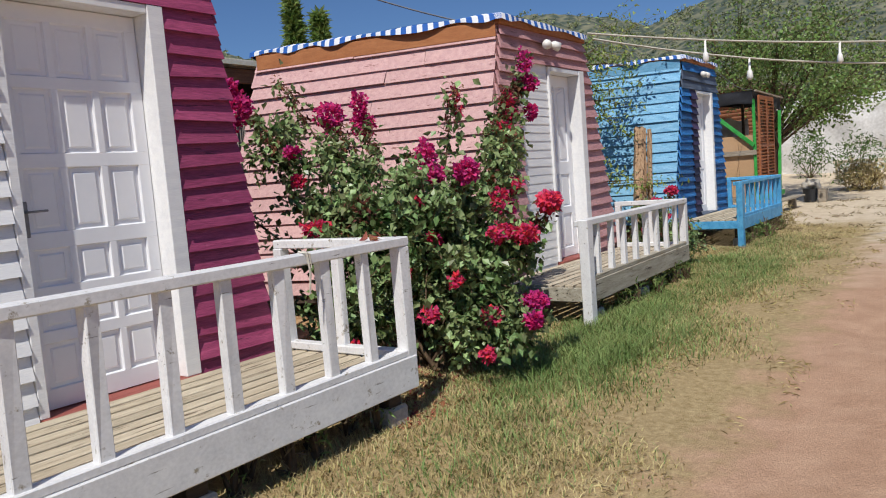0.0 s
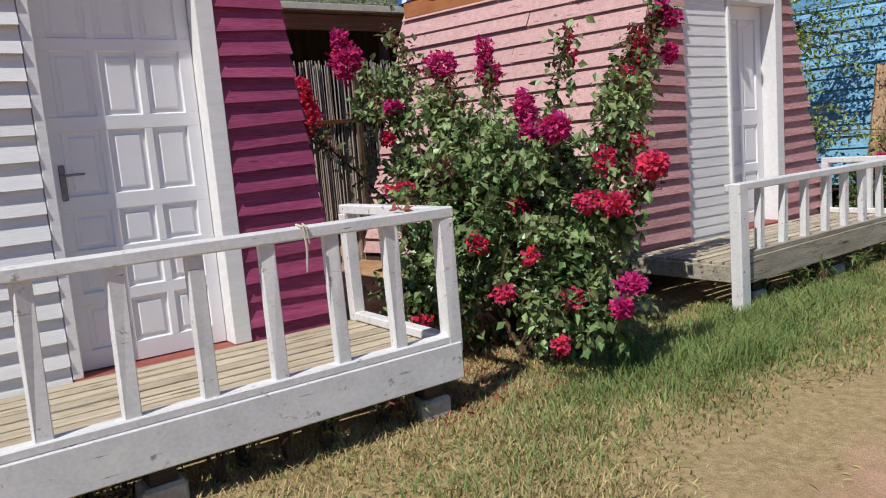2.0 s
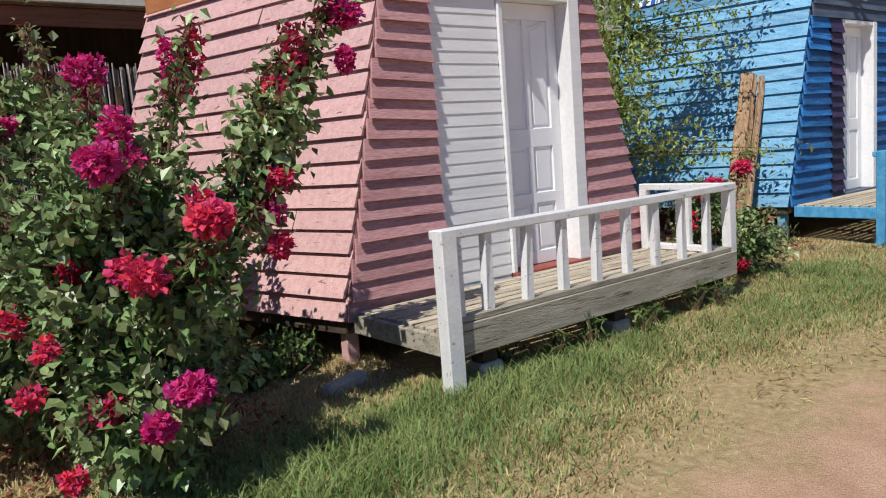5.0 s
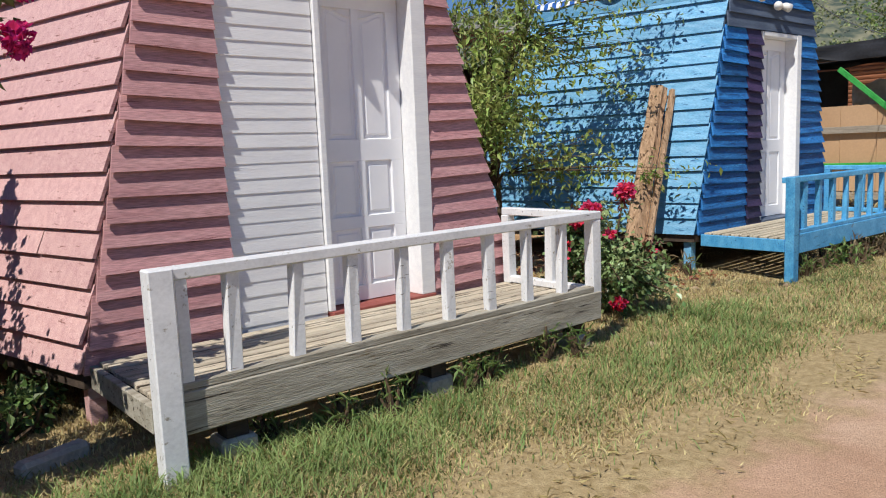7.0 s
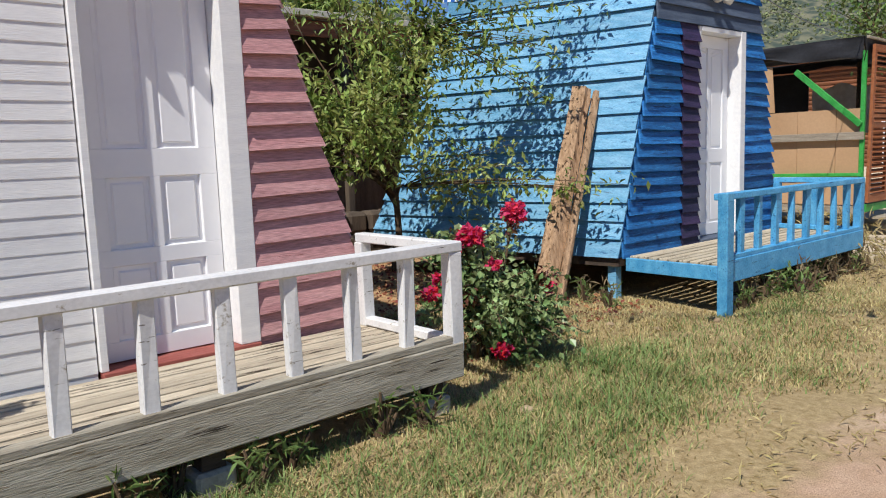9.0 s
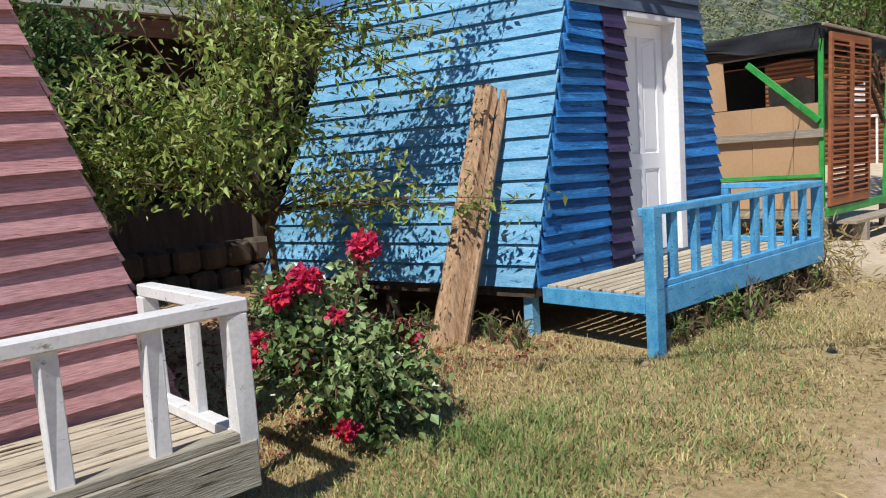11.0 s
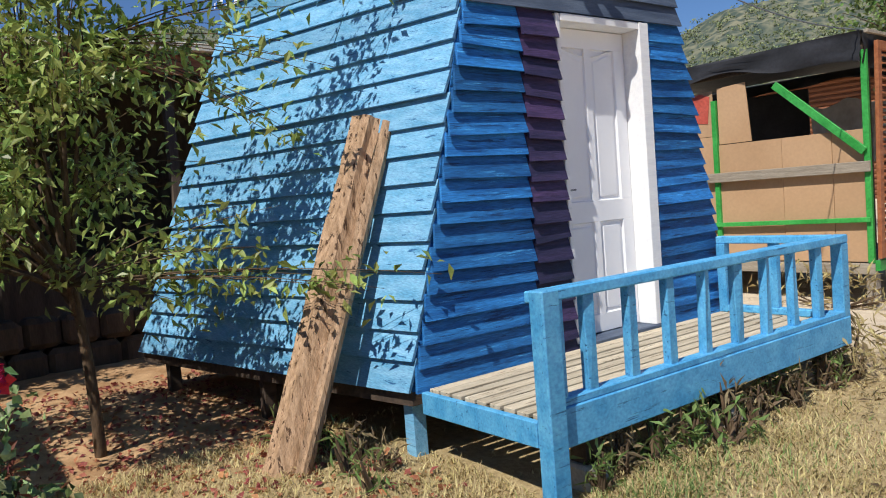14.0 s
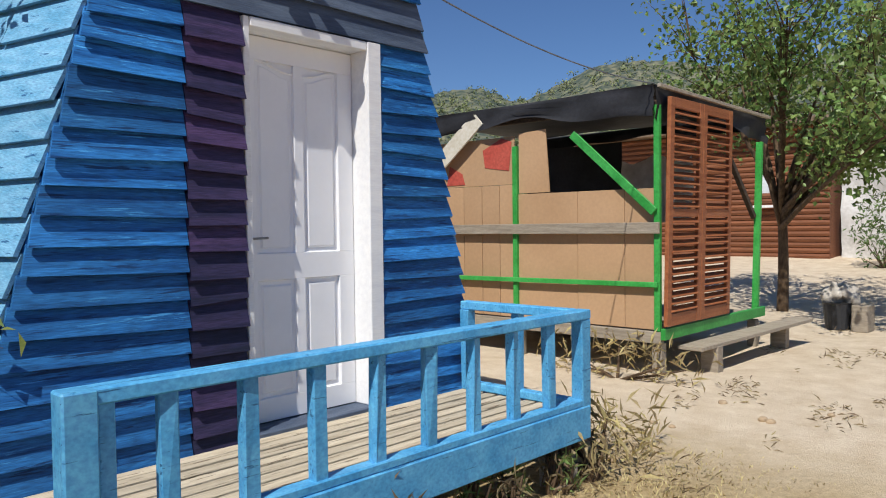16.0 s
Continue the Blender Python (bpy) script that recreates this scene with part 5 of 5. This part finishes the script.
# ---- far buildings ----
def log_house():
    z0 = float(ground_z(np.array(-9.0), np.array(33.0))) - 0.05
    h = thing("log_house", (-9.0, 35.0, z0), "brown log-clad house with a white window", "house")
    for i in range(24):
        z = z0 + i * 0.15
        for a, c in ((-13.5, -7.80), (-7.40, -5.9)) if z0 + 1.7 < z + 0.05 < z0 + 2.45 else ((-13.5, -5.9),):
            pts = [(a, 33.0, z + 0.075), (c, 33.0, z + 0.075)]
            part("log", *tube_data(pts, [0.085, 0.085], 8), M_house, h)
    box("wall", -13.5, -7.80, 33.05, 33.2, z0, z0 + 3.6, M_house, h)
    box("wall", -7.40, -5.9, 33.05, 33.2, z0, z0 + 3.6, M_house, h)
    box("wall", -7.799, -7.401, 33.05, 33.2, z0, z0 + 1.7, M_house, h)
    box("wall", -7.799, -7.401, 33.05, 33.2, z0 + 2.45, z0 + 3.6, M_house, h)
    box("wall", -13.5, -5.9, 38, 38.1, z0, z0 + 3.6, M_house, h)
    box("wall", -5.95, -5.9, 33.201, 37.999, z0, z0 + 3.6, M_house, h)
    box("wall", -13.5, -13.45, 33.201, 37.999, z0, z0 + 3.6, M_house, h)
    w = box("window", -7.78, -7.42, 33.08, 33.1, z0 + 1.73, z0 + 2.42, M_glass, h, "pale window with a white frame", bevel=0)
    for a, c in ((-7.798, -7.74), (-7.46, -7.402)):
        box("window_frame", a, c, 32.99, 33.079, z0 + 1.702, z0 + 2.448, M_white, w)
    box("shelf", -7.85, -7.0, 32.7, 32.91, z0 + 1.4, z0 + 1.47, M_white, h)
    for bx in (-7.8, -7.06):
        box("shelf_leg", bx, bx + 0.06, 32.74, 32.8, z0 - 0.05, z0 + 1.399, M_white, h)
    box("roof", -13.9, -5.6, 32.4, 38.6, z0 + 3.61, z0 + 3.75, M_roof_tin, h)


log_house()


def tarp_shelter():
    z0 = float(ground_z(np.array(-2.0), np.array(33.4)))
    t = thing("tarp_shelter", (-1.0, 34.0, z0), "long white tarpaulin shelter", "tent")
    v, f, n, m = [], [], 90, 10
    for k in range(m + 1):
        for i in range(n + 1):
            u = i / n
            fold = 0.06 * math.sin(u * 60) + 0.05 * math.sin(u * 23 + k)
            v.append((lerp(-5.75, 9.0, u), 33.4 + fold + 0.04 * math.sin(k * 2.2 + 3 * u), z0 - 0.02 + 2.7 * k / m))
    for i in range(n + 1):
        v.append((lerp(-5.75, 9.0, i / n), 37.4, z0 + 3.2))
    w = n + 1
    f = [(k * w + i, k * w + i + 1, (k + 1) * w + i + 1, (k + 1) * w + i) for k in range(m + 1) for i in range(n)]
    part("sheet", v, f, M_tent, t, "", True)
    for i in range(6):
        x = -5.5 + i * 2.85
        bar("pole", (x, 33.6, z0 - 0.05), (x, 33.6, z0 + 2.68), 0.06, 0.06, M_grey_board, t)


tarp_shelter()
fence = thing("rail_fence", (0.0, 30.0, 0.2), "low rough wooden rail fence", "fence")
for x in (-3.2, -1.2, 0.8, 2.8):
    bar("post", (x, 30, 0.15), (x, 30, 0.98), 0.09, 0.09, M_deck, fence)
bar("rail", (-3.3, 29.94, 0.92), (2.9, 29.94, 0.9), 0.06, 0.1, M_deck, fence)
bar("rail", (-3.1, 29.93, 0.3), (-1.2, 29.93, 0.85), 0.05, 0.08, M_deck, fence)
bar("rail", (-1.1, 29.93, 0.3), (0.8, 29.93, 0.85), 0.05, 0.08, M_deck, fence)


def scrub(c, r, k, mat, size, label, narrow=0.3):
    b = thing("scrub_bush", (c[0], c[1], 0), label, "bush", "dry scrub")
    p = blob(c, r, k, 0.3)
    part("foliage", *leaf_data(p[p[:, 2] > 0], size, narrow=narrow, droop=-0.4), mat, b)
    base = (c[0], c[1], float(ground_z(np.array(c[0]), np.array(c[1]))) - 0.03)
    part("stem", *join([tube_data([base, tuple(q)], [0.02, 0.006], 5) for q in p[:12]]), M_trunk, b)


scrub((-2.0, 26.5, 0.5), (0.7, 0.6, 0.5), 900, M_grass_dry, 0.16, "dry straw-coloured scrub beside the track")
scrub((-2.4, 29.0, 1.0), (0.9, 0.8, 1.0), 900, M_leaf_dark, 0.14, "small grey-green scrub before the shelter")
scrub((1.4, 32.5, 1.0), (1.2, 0.8, 0.8), 800, M_leaf_dark, 0.16, "small grey-green scrub before the shelter")
scrub((-4.3, 31.5, 1.3), (0.7, 0.7, 1.0), 700, M_leaf_dark, 0.15, "small grey-green scrub before the shelter")
scrub((-0.4, 33.0, 1.2), (1.4, 0.8, 0.8), 800, M_grass_dry, 0.18, "dry straw-coloured scrub before the shelter")
scrub((-2.25, 15.6, 0.12), (0.4, 0.6, 0.3), 420, M_grass_dry, 0.13, "dry weeds beside the blue porch", 0.05)
scrub((-2.0, 13.6, 0.1), (0.15, 0.35, 0.2), 110, M_grass, 0.08, "green weed beside the blue porch")
scrub((-3.5, 18.0, 0.15), (0.9, 0.15, 0.35), 300, M_grass_dry, 0.14, "dry weeds under the booth", 0.06)


for k in range(16):
    y = 1.0 + k * 0.17 + random.uniform(-0.06, 0.06)
    x = -1.98 + random.uniform(-0.15, 0.12)
    scrub((x, y, 0.1), (0.07, 0.07, random.uniform(0.08, 0.2)), 40, M_twig if k % 3 else M_grass, 0.06, "dead weed stalks below the white porch", 0.2)
for k in range(8):
    y = 6.9 + k * 0.3 + random.uniform(-0.1, 0.1)
    scrub((-2.0 + random.uniform(-0.1, 0.1), y, 0.1), (0.08, 0.1, random.uniform(0.1, 0.2)), 60, M_grass, 0.09, "grass tuft under the porch edge", 0.1)


# ---- buckets and bags under the tree ----
bucket = thing("bucket", (-2.86, 22.75, 0), "black plastic bucket under the tree", "bucket")
part("pail", *tube_data([(-2.86, 22.75, 0.0), (-2.86, 22.75, 0.02), (-2.86, 22.75, 0.36), (-2.86, 22.75, 0.38)], [0.14, 0.15, 0.19, 0.2], 18), M_bucket, bucket)
for cx, cz, r in ((-2.9, 0.47, 0.14), (-2.72, 0.45, 0.12)):
    bm = bmesh.new()
    bmesh.ops.create_icosphere(bm, subdivisions=3, radius=r)
    for q in bm.verts:
        q.co *= 1 + 0.9 * noise.noise(q.co * 8 + Vector((cx * 9, 0, 0))) + 0.3 * noise.noise(q.co * 22)
        q.co.z = max(q.co.z, -0.14) * 1.1
        q.co += Vector((cx, 22.8, cz))
    me = bpy.data.meshes.new("plastic_bag")
    bm.to_mesh(me)
    bm.free()
    me.materials.append(M_concrete)
    me.shade_smooth()
    tagged(new("plastic_bag", me), "crumpled white plastic bag on a bucket", "bag", "white bags")
box("crate", -2.66, -2.46, 22.62, 22.98, 0.0, 0.36, M_grey_board, None, bevel=0.01)
tagged(bpy.data.objects["crate"], "pale plastic crate beside the bucket", "crate")

# ---- loose stones and bricks ----
for k in range(22):
    x, y = random.uniform(-2.6, -1.5), random.choice((random.uniform(3.7, 6.2), random.uniform(9.5, 12.2), random.uniform(15.5, 18.0)))
    r = random.uniform(0.018, 0.045)
    bm = bmesh.new()
    bmesh.ops.create_icosphere(bm, subdivisions=2, radius=r)
    for q in bm.verts:
        q.co *= 1 + 0.5 * noise.noise(q.co * 14 + Vector((k, 0, 0)))
        q.co.z *= 0.6
        q.co += Vector((x, y, float(ground_z(np.array(x), np.array(y))) + r * 0.25))
    me = bpy.data.meshes.new("stone")
    bm.to_mesh(me)
    bm.free()
    me.materials.append(M_stone)
    tagged(new("stone", me), "small pale stone on the verge", "stone", "loose stones")

# ---- cables ----
pole = thing("cable_pole", (3.5, 16.0, 0), "plain wooden pole that holds the festoon cables", "pole")
bar("shaft", (3.5, 16.0, -0.1), (3.5, 16.0, 3.2), 0.1, 0.1, M_grey_board, pole)
cable("festoon_cable", (-2.82, 8.75, 2.93), (3.46, 15.9, 2.95), 0.24, 0.012, M_wire, "pale festoon cable with hanging bulbs", (0.16, 0.36))
cable("festoon_cable", (-2.86, 9.0, 2.9), (3.46, 16.05, 2.8), 0.42, 0.012, M_wire, "pale festoon cable with hanging bulbs", (0.22, 0.5))
cable("cable", (-3.02, 14.84, 2.96), (-3.2, 18.2, 2.82), 0.10, 0.006, M_wire_dark, "dark sagging cable from cabin to booth")
cable("cable", (-6.5, 4.8, 4.9), (-2.9, 6.95, 2.78), 0.25, 0.008, M_wire_dark, "dark sagging cable above the pink cabin")

# ---- small loose things ----
strip = thing("string", (-1.79, 3.0, 1.07), "frayed pale string hanging from the white rail", "string")
part("strand", *tube_data([(-1.84, 2.99, 1.083), (-1.792, 3.0, 1.075), (-1.785, 3.005, 0.98), (-1.795, 3.0, 0.875)], [0.006, 0.007, 0.006, 0.004], 6), M_wire, strip)
part("strand", *tube_data([(-1.84, 3.02, 1.083), (-1.79, 3.015, 1.07), (-1.788, 3.02, 1.0)], [0.005, 0.006, 0.003], 6), M_wire, strip)
leaf_heap = part("dry_leaves", *leaf_data(np.array((-1.86, 3.55, 1.085)) + rng.normal(size=(14, 3)) * np.array((0.02, 0.035, 0.006)), 0.05, narrow=0.6, droop=0.1), M_litter)
tagged(leaf_heap, "few dry brown leaves lying on the white rail", "leaves", kind="stuff")
slab_bar = bar("concrete_kerb", (-2.5, 5.9, 0.02), (-2.6, 6.22, 0.025), 0.1, 0.09, M_concrete, bevel=0.02)
tagged(slab_bar, "pale broken concrete kerb in the grass", "kerb")
for k in range(14):
    y = 12.7 + k * 0.2 + random.uniform(-0.08, 0.08)
    scrub((-2.12 + random.uniform(-0.12, 0.1), y, 0.1), (0.08, 0.1, random.uniform(0.1, 0.26)), 70, M_twig if k % 2 else M_grass, 0.10, "tangled dry weed stalks under the blue porch", 0.08)
for k in range(10):
    scrub((-3.1 + random.uniform(-0.4, 0.3), 5.8 + random.uniform(-0.35, 0.45), 0.12), (0.13, 0.13, 0.16), 90, M_leaf_dark, 0.06, "dark green weeds beside the pink cabin", 0.6)
for k in range(7):
    scrub((-3.9 + k * 0.17 + random.uniform(-0.1, 0.1), 12.05 + random.uniform(-0.15, 0.1), 0.1), (0.1, 0.1, 0.16), 45, M_twig if k % 2 else M_grass, 0.09, "grass tuft along the blue cabin wall", 0.09)
